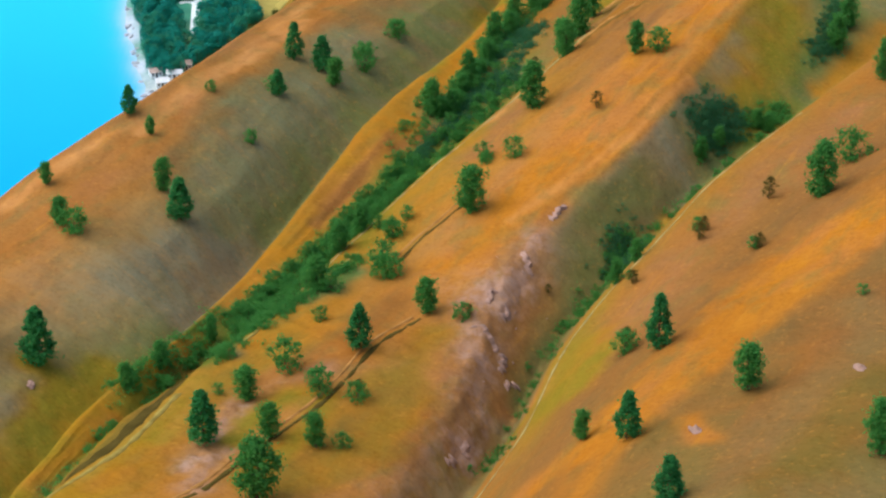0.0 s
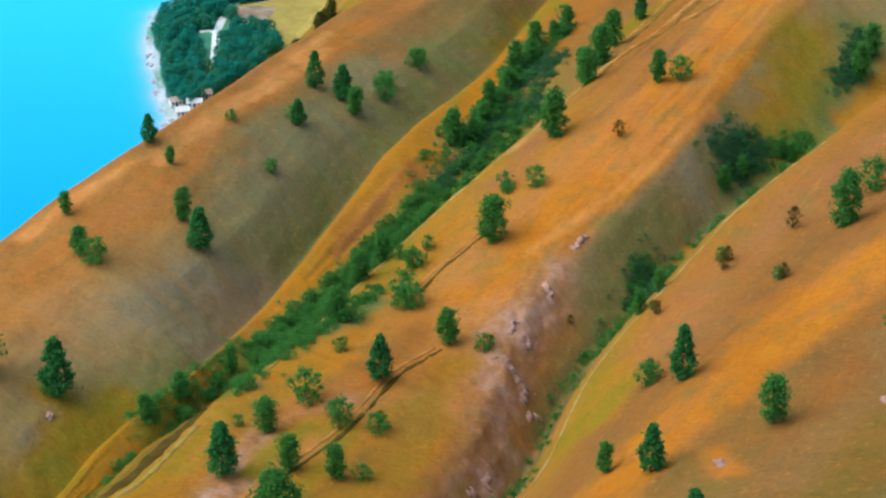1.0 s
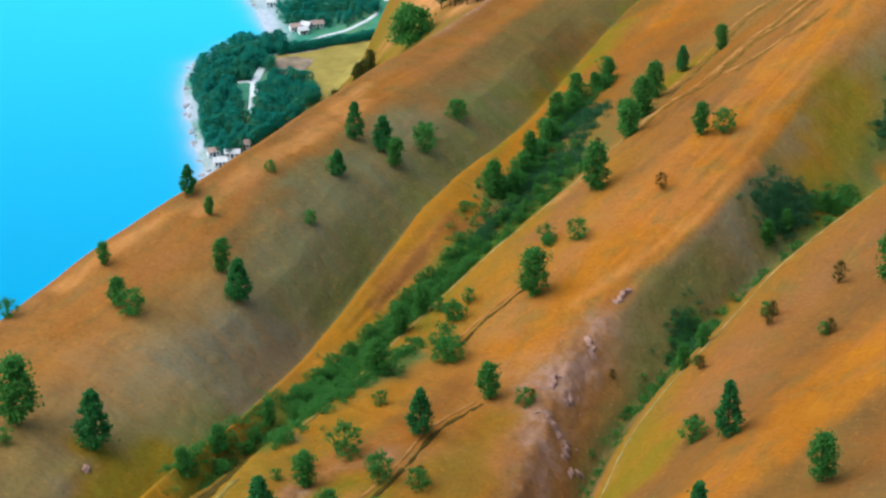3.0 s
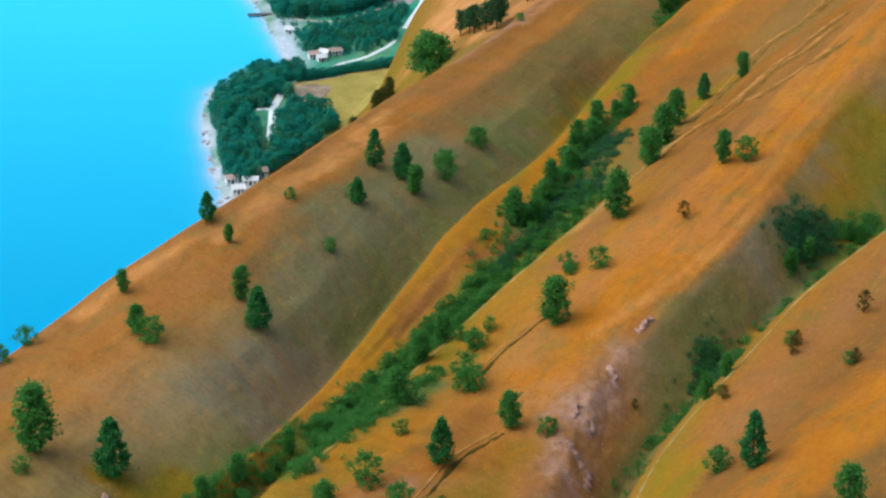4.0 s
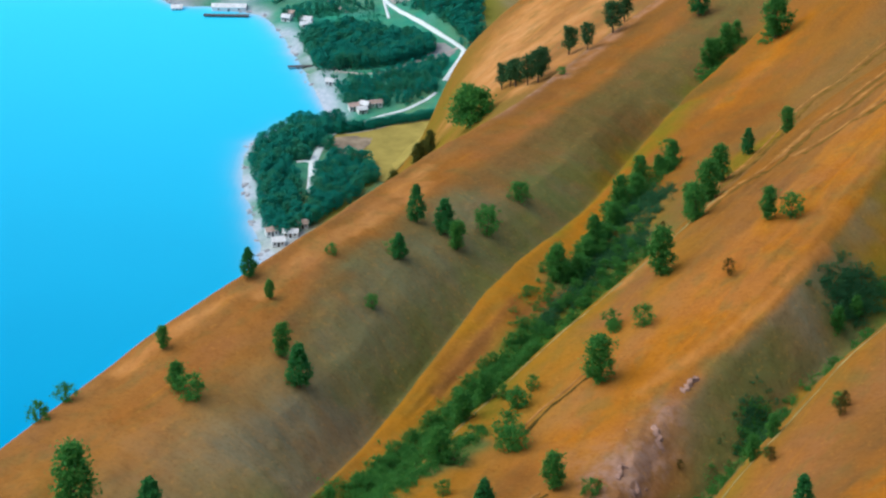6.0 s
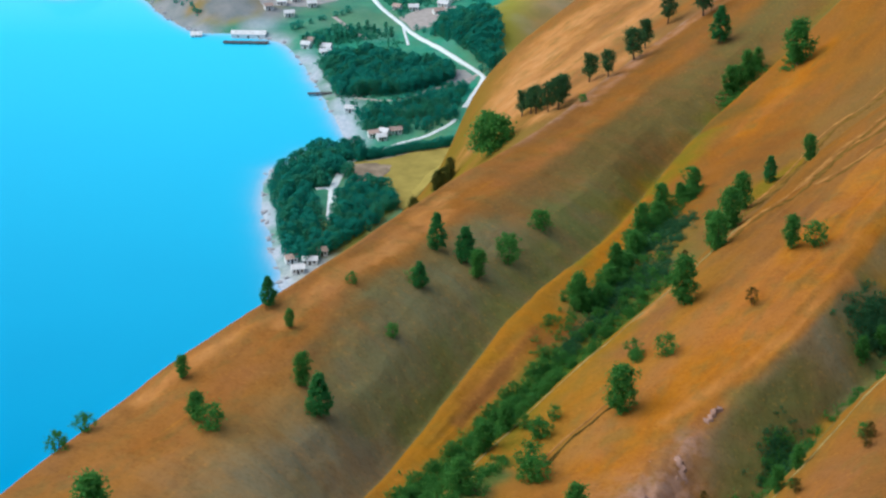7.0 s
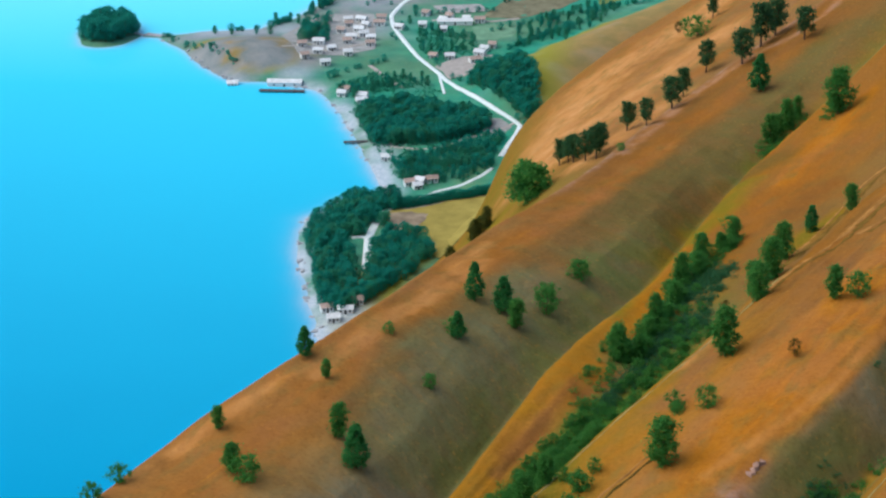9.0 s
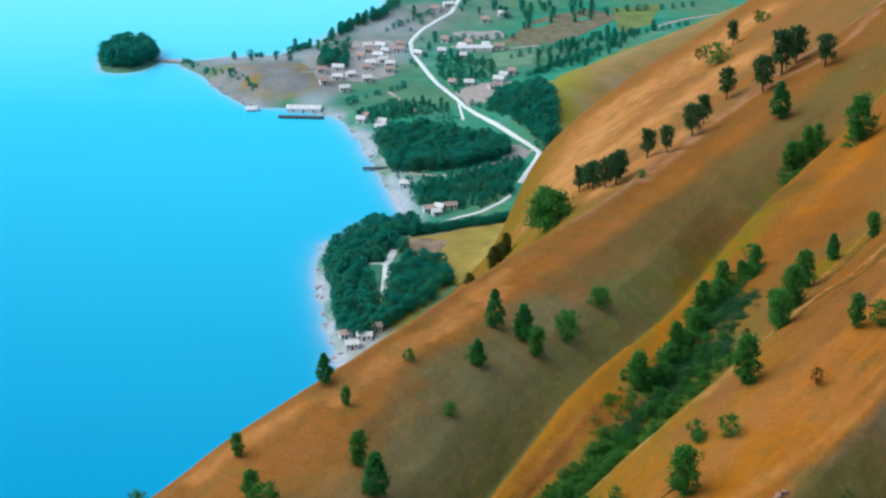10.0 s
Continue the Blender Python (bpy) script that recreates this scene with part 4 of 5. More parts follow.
BROADS = [(-58.6, 384.6, 7.9), (-82.6, 383, 5.4), (-76.8, 365.8, 6.4), (-86.6, 317.7, 14), (-26.1, 447.1, 7.4), (-3, 429.3, 9.4), (5.1, 365.2, 10.5), (-2.7, 329, 7.3), (54.6, 507.5, 7.3), (-63.6, 404.5, 4.5), (44.6, 253.2, 8.1), (21.1, 258.4, 5.6), (57.4, 223.6, 8.7), (-28.4, 262.9, 11.6), (-20.2, 279.6, 6.8), (-28.2, 282.4, 6.7), (-33.3, 296.9, 6.6), (61, 608.5, 14.5), (41.9, 422.2, 8)]
ROW = [(-20.3, 698.4, 8.4), (-14.1, 682.7, 9.7), (-9.2, 688.4, 9.7), (-23.5, 702.4, 8.6), (-18.3, 691.6, 9.2), (-10.6, 680, 10.9), (-0.1, 707.4, 9.4), (5.5, 645.6, 8.2), (14, 666.7, 9.8), (19.5, 722.8, 9.9), (28.4, 750.7, 11.0), (37.6, 691, 11.3), (44.4, 703.7, 14.0), (49.6, 711.8, 11.6), (57.6, 690.1, 10.2), (35.1, 853.9, 9.4)]
SHRUBS = [(-73.4, 361.9, 5.8), (-27.3, 307.2, 6.3), (-101.4, 354.8, 3.9), (-98.3, 363, 4.2), (-87.2, 311.3, 3.1), (-52.6, 425.1, 2.7), (-42.6, 410.5, 3.5), (-19.6, 459.9, 6.5), (-12.9, 482.8, 5.2), (-2.6, 611.2, 2.7), (28.2, 830.9, 9), (23.8, 862.3, 4.2), (46.6, 421.3, 5.9), (14.4, 386.1, 4.8), (8.8, 389.8, 2.5), (-10.1, 363, 4.3), (-11.3, 346.5, 4.9), (-22.4, 327.4, 2.9), (76.6, 351, 6.9), (-20.8, 298.4, 4.9), (-14, 296.1, 3.6), (-10.1, 345.2, 5.4), (-10.4, 364.1, 3.7), (48.1, 873.4, 4.7), (30, 289.3, 4.5), (3.9, 325.9, 3.4)]
GULLY = [(-55.3, 306.6, 5.2), (-50.4, 315, 6.0), (-43, 330.3, 5.4), (27.9, 458.6, 7.9), (89.2, 437.1, 9), (93, 445.9, 8), (31.8, 329.5, 5.5), (36, 337.5, 5), (53.6, 388, 5.5), (67.2, 403, 4.5), (57.7, 393.4, 5), (42.8, 622, 9), (48.4, 631.2, 9.4), (-24.1, 342.6, 7.1), (-20.8, 362.4, 7.4), (-16.7, 371.5, 7), (90.9, 393.6, 9.2), (69.6, 402.5, 4.5), (45.4, 626.5, 6.6), (52, 639, 6.6)]
set_out([tree_prototype("pine_tree", "cone", PINE, "dark green conical tree on a dry grass slope", "tree", "hillside conifers", 10 + k, 44, 26) for k in range(3)], PINES, rng)
set_out([tree_prototype("broadleaf_tree", "round", LEAF, "rounded green broadleaf tree on a dry grass slope", "tree", "hillside broadleaf trees", 20 + k, 40, 28) for k in range(4)], BROADS, rng)
set_out([tree_prototype("crest_tree", "stand", CREST_LEAF, "dark green tree with a bare stem on the ridge", "tree", "row of trees on the ridge", 30 + k, 34, 26) for k in range(3)], [(x, y, h * 1.14) for x, y, h in ROW], rng)
set_out([tree_prototype("shrub", "low", LEAF, "small dark green shrub on the slope", "shrub", "scattered hillside shrubs", 40 + k, 22, 20) for k in range(3)], SHRUBS, rng)
set_out([tree_prototype("gully_tree", "tall", LEAF, "leafy green tree growing in a gully", "tree", "gully trees", 50 + k, 44, 26) for k in range(3)], GULLY, rng)

SLIM = [(-3.5, 434.1, 6.5), (-1.1, 429.2, 5.5), (1.7, 431, 6.2), (3.6, 441.9, 5.6), (5.2, 449.6, 8.2), (9.9, 463.1, 6.2), (11.6, 478.6, 8.6), (15.9, 486, 5.4), (17.2, 494.4, 7.8), (22.4, 503.2, 5.2), (26.1, 510.1, 6.4), (18.9, 410.1, 11.2), (27.4, 438.4, 9.4), (32.2, 465.2, 10.6), (35.9, 479.9, 9.5), (68.4, 335.8, 11.5)]
set_out([tree_prototype("slender_tree", "tall", LEAF, "slender dark green tree at the edge of a gully", "tree", "slender trees along the gullies", 55 + k, 44, 26) for k in range(3)], SLIM, rng)
MEADOW_TREES = [(-62.7, 709.1, 8.6), (-53.5, 700.5, 10), (-51.2, 702, 8), (-48.6, 699.4, 8.6)]
set_out([tree_prototype("olive_tree", "tall", OLIVE_LEAF, "slender olive-brown tree above the meadow", "tree", "slender trees above the meadow", 130 + k, 40, 24) for k in range(2)], MEADOW_TREES, rng)

SCRUB = [(-34.2, 303.5, 3.6), (-21.2, 341.8, 4.7), (-11.8, 351.4, 5.4), (-21.8, 301.1, 2.8), (-38.2, 299.7, 2.3), (-15.9, 279.6, 3.0), (8.2, 389.6, 2.1), (46.8, 335.8, 3.0), (54.6, 319.3, 2.4), (33.9, 325.9, 2.0), (65.3, 278.5, 1.9), (8.8, 387.3, 2.5), (-7.4, 369.8, 3.2), (-12.4, 485.5, 3.7), (-20.7, 465.7, 3.8), (-0.3, 419.6, 2.4), (-19.1, 467.1, 3.8), (-39.1, 433.3, 4.1), (8.1, 392.0, 3.5), (25.7, 520.1, 4.2)]
BROWN = [(32, 398.5, 4.0), (60.3, 341.8, 4.6), (46.8, 331.6, 3.6), (55.6, 319, 3), (-13.9, 298.5, 2.7), (30.6, 291.6, 4.3), (10.5, 454.6, 2.1), (47.8, 334.8, 3.3), (34.3, 323.2, 2.8), (4.9, 327.1, 2.4), (20.1, 341.6, 2.1), (21.1, 451.4, 2.9), (-12.8, 486.3, 3.6), (46.0, 877.5, 5.8), (21.1, 856.4, 5.2)]
set_out([tree_prototype("scrub_bush", "low", LEAF, "small green scrub bush in dry grass", "bush", "small green bushes on the slopes", 140 + k, 20, 18) for k in range(2)], SCRUB, rng)
set_out([tree_prototype("dry_shrub", "dome", DRY_LEAF, "small olive-brown half-dry shrub in dry grass", "shrub", "half-dry shrubs on the slopes", 145 + k, 22, 20) for k in range(2)], BROWN, rng)

shade = tree_prototype("shade_tree", "low", LEAF, "large dense round green tree below the ridge", "tree", "", 58, 46, 30)
set_out([shade], [(-33.1, 672.9, 14)], rng)


def on_net(k, along):
    """A place on the hill: k counts the crest and gully lines, along runs from 0 to 1 up the hill."""
    j = int(np.argmin(np.abs(place - k)))
    i = 1 + along * (rows_n - 3)
    a = int(i)
    p = HILL[a, j] * (1 - i + a) + HILL[min(a + 1, rows_n - 1), j] * (i - a)
    return float(p[0]), float(p[1])


thicket = []
for low, high, k0, k1, n, h0, h1 in ((0.22, 0.40, 7.8, 8.2, 26, 1.4, 2.8), (0.40, 0.56, 7.65, 8.3, 150, 1.5, 3.2), (0.555, 0.66, 7.35, 8.1, 170, 1.2, 2.8),
                                     (0.38, 0.52, 8.3, 9.2, 26, 1.6, 3.2), (0.46, 0.60, 11.8, 12.6, 40, 1.0, 2.2), (0.60, 0.80, 11.8, 12.6, 60, 1.0, 2.4)):
    for _ in range(n):
        x, y = on_net(rng.uniform(k0, k1), rng.uniform(low, high))
        thicket.append((x + rng.uniform(-1.3, 1.3), y + rng.uniform(-1.3, 1.3), rng.uniform(h0, h1)))
for (ax, ay, _), (bx, by, _) in zip(SLIM[2:10], SLIM[3:11]):
    for _ in range(7):
        w = rng.random()
        thicket.append((ax + (bx - ax) * w + rng.uniform(-1.6, 1.6), ay + (by - ay) * w + rng.uniform(-1.6, 1.6), rng.uniform(2.0, 4.2)))
low_scrub = [p for p in thicket if p[2] < 2.3]
thicket = [p for p in thicket if p[2] >= 2.3][:290]


def scrub_band(bands):
    """Places of low scrub along bands: two ends, breadth and number."""
    out = []
    for (ax, ay), (bx, by), r, n in bands:
        for _ in range(n):
            w = rng.random()
            out.append((ax + (bx - ax) * w + rng.gauss(0, r * 0.6), ay + (by - ay) * w + rng.gauss(0, r * 0.6), rng.uniform(0.7, 1.1) * min(2.0, r)))
    return out


def scrub(places, leaf, label):
    sv, sf = [], []
    for x, y, h in places:
        for _ in range(3):
            leaf_clump(rng, sv, sf, (x + rng.uniform(-0.7, 0.7) * h, y + rng.uniform(-0.7, 0.7) * h, height(x, y) + h * rng.uniform(0.15, 0.5)), h * rng.uniform(0.4, 0.7), 40, 0.16, 0.7)
    tagged(mesh_object("gully_scrub", sv, sf, leaf), label, "scrub", kind="stuff")


low_scrub += scrub_band((((-41, 314), (-29, 333), 1.8, 70), ((-29, 333), (-17, 355), 1.6, 60), ((3, 440), (26, 509), 1.8, 120), ((-42, 336), (-24, 372), 2, 110), ((-24, 372), (-5, 412), 2.2, 120), ((-57, 304), (-43, 331), 2.6, 90), ((24, 334), (33, 350), 2.5, 40),
                         ((33.7, 350.8), (37.2, 361.8), 3, 60), ((74.9, 410), (64.7, 403), 2.5, 40), ((40, 610), (52, 639), 2.6, 110), ((58, 606), (63, 622), 2, 40)))
scrub(low_scrub, LEAF, "low green scrub filling the gullies")
scrub(scrub_band((((0, 431), (15, 451), 4.0, 180), ((10, 462), (20, 482), 3, 110), ((15, 451), (25, 488), 2.5, 70), ((-6, 408), (3, 428), 2.5, 70), ((33.7, 350.8), (37.2, 361.8), 3.4, 110),
                  ((53.9, 393), (61, 404), 4.2, 240), ((84, 431), (92, 452), 3, 130))), SCRUB_LEAF, "dark teal scrub in shady hollows of the gullies")
set_out([tree_prototype("gully_bush", "low", LEAF, "dense green bush in a gully", "bush", "bushes along the gullies", 60 + k, 22, 20) for k in range(3)], thicket, rng)

# ---- footpaths, banks and stones on the hill ----
TRACKS = ([(-41.6, 260.5), (-38.2, 264.9), (-34.2, 273.1), (-28.8, 283.3), (-22.9, 292.5), (-17.7, 303.7), (-13.3, 316.1), (-5.4, 327.7)],
          [(-9.8, 352.2), (-5.7, 359.5), (0.8, 367.2), (6.3, 374.6)])
for line in TRACKS:
    draped("footpath", line, 0.8, TRODDEN, "pale narrow trodden path along the spur", "footpath", 0.10, rng, 0.45)
    draped("rut", [(x + 1.4, y - 0.7) for x, y in line], 0.9, RUT, "dark eroded rut beside a path", "rut", 0.06, rng, 0.6)
RILLS = ([(21, 440), (28.1, 441), (39.1, 456.6), (46.4, 467.2), (56.8, 489), (67.2, 500.7), (79.7, 513.5)], [(50.2, 479.1), (59.4, 490.7), (67.8, 495), (75.5, 503)],
         [(28.4, 468.2), (37.2, 480.1), (47.1, 500.9), (59.8, 530.3), (72.6, 542.2), (88.9, 565.4)], [(51.7, 468.3), (60.5, 476.8), (67.3, 480.8), (76, 487.4)])
for k, line in enumerate(RILLS):
    draped("eroded_bank", line, 1.5 if k != 2 else 0.9, TRODDEN, "pale trodden edge of a rill along the spur", "bank", 0.06, rng, 0.6)
    draped("rut", [(x + 2.0, y - 1.3) for x, y in line], 1.9, RUT_GRASS, "shallow olive rill along the spur", "rill", 0.05, rng, 0.6)
draped("rut", GULLY_LANE, 2.6, RUT, "dark overgrown lane along the gully's floor", "rut", 0.12, rng, 0.3)
draped("eroded_bank", [(-61.5, 262.5), (-57, 269.5), (-52.7, 276.8), (-48.8, 287), (-45.2, 300)], 1.3, STUBBLE, "pale yellow grass bank beside the lane", "bank", 0.08, rng, 0.5)
draped("eroded_bank", [(-38.7, 316.6), (-34.2, 323), (-29.9, 333.8), (-24.2, 344.1), (-18.2, 356.2)], 0.9, STUBBLE, "pale yellow grass bank above the gully", "bank", 0.18, rng, 0.6)

for line, first, last in ((CREST_C4, 3, 11), (CREST_C3, 5, 10)):
    draped("eroded_bank", [p[:2] for p in line[first:last]], 0.6, RIM_GRASS, "pale eroded edge along the spur's crest", "bank", 0.12, rng, 0.95)


def boulder(x, y, size, seed, mat, label, group):
    r = random.Random(seed)
    bm = bmesh.new()
    bmesh.ops.create_icosphere(bm, subdivisions=2, radius=0.5)
    for v in bm.verts:
        v.co *= 1 + noise.noise(v.co * 2.6 + Vector((seed * 3.7, 0, 0))) * 0.9
        v.co.x *= r.uniform(1.2, 1.9)
        v.co.z = max(v.co.z * 0.6, -0.25)
    me = bpy.data.meshes.new("boulder")
    bm.to_mesh(me), bm.free()
    me.materials.append(mat)
    ob = tagged(new("boulder", me), label, "boulder", group)
    ob.matrix_basis = Matrix.Translation((x, y, height(x, y))) @ Matrix.Rotation(r.uniform(0, 6.28), 4, "Z") @ Matrix.Scale(size, 4)


for k in range(10):
    x, y = on_net(rng.gauss(11.4, 0.35), min(0.66, max(0.45, rng.gauss(0.555, 0.035))))
    boulder(x + rng.uniform(-3, 3), y + rng.uniform(-3, 3), rng.choice((0.3, 0.4, 0.5, 0.6, 0.9)), k, ROCK, "weathered purple-grey rock on bare scree", "rocks on the scree")


def rock_ledge(x, y, turn, long, seed):
    """A broken ledge of pale rock that stands out of the scree, with a steep foot."""
    r = random.Random(seed)
    verts, faces, n = [], [], 9
    for k in range(n):
        f = k / (n - 1)
        across = Vector((-math.sin(turn), math.cos(turn), 0))
        p = Vector((x, y, 0)) + Vector((math.cos(turn), math.sin(turn), 0)) * long * (f - 0.5) + across * r.uniform(-0.5, 0.5)
        rise = 0.15 + r.uniform(0.3, 1.0) * math.sin(math.pi * f)
        for e, up in ((-1.0, -0.3), (-0.55, rise), (0.1, rise * r.uniform(0.7, 1.05)), (0.9, 0.1), (1.3, -0.3)):
            q = p + across * e * r.uniform(0.5, 0.8)
            verts.append((q.x, q.y, height(q.x, q.y) + up))
        if k:
            faces += [(5 * k - 5 + c, 5 * k - 4 + c, 5 * k + 1 + c, 5 * k + c) for c in range(4)]
    faces += [(0, 1, 2, 3, 4), tuple(5 * n - 1 - c for c in range(5))]
    tagged(mesh_object("rock_ledge", verts, faces, ROCK), "broken pale rock ledge in the mauve scree", "rock", "ledges in the scree")


for k, (x, y) in enumerate([(9.0, 333.5), (10.8, 336.8), (16.0, 345.5), (18.0, 342.7), (8.7, 321.7), (9.3, 318.3), (11.8, 330.5), (18.7, 352.2), (22.5, 359.8), (5.7, 302.8), (4.5, 291.5),
                            (5.7, 296.7), (12.7, 314.7), (14.5, 329.4), (11.2, 318.2), (8.0, 309.6), (2.0, 286.1), (15.7, 339.1)][::2]):
    rock_ledge(x, y, rng.uniform(0.5, 2.2), rng.uniform(2.6, 5.2), 200 + k)
for k, (x, y, s) in enumerate([(-73, 310, 1.4), (36, 243, 1.8), (60, 251, 1.5)]):
    boulder(x, y, s, 80 + k, ROCK, "pale weathered boulder in dry grass", "boulders on the slope")

# ---- lakeside: roads and fields ----
ROAD = [(-108, 1300), (-114, 1264), (-116, 1238), (-130, 1200), (-134, 1175), (-131, 1155), (-122, 1127), (-111, 1098), (-99, 1073), (-87, 1046), (-73, 1020), (-60, 1003), (-50.5, 988), (-54.5, 968), (-58, 948)]
draped("road", ROAD, 2.8, CONCRETE, "pale concrete village road winding above the shore", "road", 0.25, rng, 0.08, 0.35)
draped("road_spur", [(-97.5, 1069), (-95, 1054), (-92, 1036)], 1.6, CONCRETE, "short pale side road", "road", 0.22)
draped("road_lower", [(-99, 885), (-86, 900), (-74, 910), (-66, 922), (-61, 933)], 2.2, CONCRETE, "pale road along the foot of the hill", "road", 0.2)
draped("path_wood", [(-112, 959), (-90, 957), (-75, 972), (-59, 985), (-54, 991)], 2.0, DIRT, "pale path along the wood's edge", "path", 0.2)
draped("path_hedge", [(-100, 878), (-88, 884), (-74, 891), (-58, 900)], 1.4, DIRT, "pale path beside a hedge", "path", 0.2)
draped("path_headland", [(-136, 1083), (-125, 1063), (-114, 1045)], 3.0, DIRT, "pale dirt track across the headland", "path", 0.2)
draped("path_village", [(-186, 1096), (-174, 1104), (-163, 1101), (-151, 1112), (-140, 1122)], 2.2, DIRT, "pale dirt lane through the village", "path", 0.22)
draped("path_plain", [(-110, 1166), (-92, 1169), (-76, 1166), (-60, 1172)], 2.6, DIRT, "pale track between fields", "path", 0.2)
draped("track_cape", [(-104, 880), (-107, 869), (-109.5, 848), (-108.5, 832), (-107, 812)], 3.6, CONCRETE, "pale path cut through the cape's trees", "path", 0.25)
draped("track_cape_branch", [(-109.5, 845), (-113, 847), (-117, 846)], 2.4, CONCRETE, "pale side path among the cape's trees", "path", 0.22)
draped("track_far", [(8, 1212), (24, 1228), (52, 1244), (80, 1264)], 2.6, DIRT, "pale dirt track at the fields' edge", "path", 0.25)
patch("field_village", [(-176, 1176), (-144, 1178), (-136, 1112), (-152, 1096), (-176, 1090), (-192, 1130)], YARD, "bare pale yard between the village houses", "yard", 0.12)
patch("field_brown", [(-82, 1174), (-64, 1226), (-34, 1251), (-13, 1233), (-36, 1195), (-61, 1171)], TILLED, "fallow brown field on the plain", "field")
patch("field_olive", [(-20, 1252), (11, 1263), (4, 1216), (-14, 1201)], OLIVE_FIELD, "olive green grass field below the hill", "field")
patch("field_sandy", [(-101, 1083), (-88, 1099), (-71, 1104), (-75, 1080), (-84, 1064), (-91, 1060)], DIRT, "sandy clearing beside the road", "clearing")
patch("field_bend", [(-69, 982), (-68, 1000), (-60, 997), (-54.5, 986), (-60, 975)], YARD, "bare grey plot inside the road's bend", "clearing")
patch("meadow", [(-104, 876), (-88, 883), (-69, 893), (-50, 902), (-38, 892), (-58, 860), (-76, 824), (-88, 838), (-94, 850), (-104, 853)], MEADOW, "yellow dry meadow at the foot of the hill", "meadow", 0.4)
patch("field_cape", [(-103, 873), (-93, 877), (-86, 876), (-87, 865), (-91, 857), (-102, 853)], CAPE_EARTH, "bare sandy ground behind the cape's trees", "clearing", 0.55)

patch("field_plain_a", [(-86, 1156), (-57, 1167), (-62, 1137), (-81, 1128)], PALE_FIELD, "pale green plot on the plain", "field", 0.14)
patch("field_plain_c", [(-112, 1196), (-84, 1200), (-78, 1186), (-106, 1180)], YARD, "pale plot beside the road", "field", 0.14)

# ---- lakeside: groves ----
def scatter(poly, n, h0, h1, gap, keep_off=(), beach=0.0):
    xs, ys = [p[0] for p in poly], [p[1] for p in poly]
    out, tries = [], 0
    while len(out) < n and tries < 9000:
        tries += 1
        x, y = rng.uniform(min(xs), max(xs)), rng.uniform(min(ys), max(ys))
        if not inside(poly, x, y) or any((x - a) ** 2 + (y - b) ** 2 < gap * gap for a, b, _ in out):
            continue
        if any((x - a) ** 2 + (y - b) ** 2 < r * r for a, b, r in keep_off):
            continue
        if beach and shore_distance(np.array([x]), np.array([y]))[0] < beach:
            continue
        out.append((x, y, rng.uniform(h0, h1)))
    return out


CAPE_PATH = [(-103, 872, 5), (-107, 854, 6), (-109, 836, 7), (-108.6, 822, 6), (-108, 810, 5.5), (-114, 842, 5), (-108, 846, 6), (-107, 798, 4.5), (-112, 830, 5)]
ROAD_OFF = [(a + (c - a) * s / 6, b + (d - b) * s / 6 - near, 4.4) for (a, b), (c, d) in zip(ROAD, ROAD[1:]) for s in range(6) for near in (0, 6, 11)]
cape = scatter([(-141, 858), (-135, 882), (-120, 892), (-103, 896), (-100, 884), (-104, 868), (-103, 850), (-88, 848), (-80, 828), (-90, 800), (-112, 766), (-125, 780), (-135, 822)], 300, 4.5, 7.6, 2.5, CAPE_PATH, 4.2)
set_out([tree_prototype("lakeside_tree", "dome", PALE_LEAF if k == 2 else WOOD_LEAF, "dark green tree in the cape's dense grove, tinted blue for haze", "tree", "trees of the cape's grove", 70 + k, 34, 24) for k in range(3)], cape, rng)
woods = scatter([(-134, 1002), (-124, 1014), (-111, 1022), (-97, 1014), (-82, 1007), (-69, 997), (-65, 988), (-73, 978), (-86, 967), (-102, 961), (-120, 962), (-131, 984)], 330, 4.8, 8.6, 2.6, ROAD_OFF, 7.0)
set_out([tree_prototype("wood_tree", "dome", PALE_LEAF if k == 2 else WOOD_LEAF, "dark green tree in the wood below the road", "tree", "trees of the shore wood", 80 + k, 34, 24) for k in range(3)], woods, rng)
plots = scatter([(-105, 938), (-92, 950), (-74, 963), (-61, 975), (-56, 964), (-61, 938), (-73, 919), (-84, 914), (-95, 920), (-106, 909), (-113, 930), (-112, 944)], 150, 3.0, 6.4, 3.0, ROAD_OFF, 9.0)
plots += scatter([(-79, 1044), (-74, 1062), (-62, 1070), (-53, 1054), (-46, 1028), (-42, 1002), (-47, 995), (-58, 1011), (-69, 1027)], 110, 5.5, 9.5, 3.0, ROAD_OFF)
hedges, orchard = [], []
orchard += scatter([(-116, 1143), (-103, 1149), (-83, 1134), (-81, 1109), (-99, 1098), (-113, 1117)], 26, 3, 6, 5.0, ROAD_OFF)
orchard += scatter([(-60, 1112), (-16, 1150), (0, 1200), (-24, 1200), (-60, 1150)], 60, 3, 7, 4.0, ROAD_OFF)
orchard += scatter([(-120, 1300), (-40, 1300), (-20, 1230), (-70, 1205), (-110, 1240)], 40, 4, 7.5, 5.5, ROAD_OFF)
orchard += scatter([(-150, 1040), (-135, 1026), (-128, 1040), (-112, 1046), (-100, 1046), (-100, 1060), (-120, 1062)], 26, 3, 6, 3.5, ROAD_OFF)
for (ax, ay), (bx, by) in (((-111, 877), (-95, 884)), ((-95, 884), (-75, 892)), ((-75, 892), (-56, 902))):
    for s in range(20):
        hedges.append((ax + (bx - ax) * s / 20 + rng.uniform(-0.7, 0.7), ay + (by - ay) * s / 20 + rng.uniform(-0.7, 0.7), rng.uniform(3.2, 5.2)))
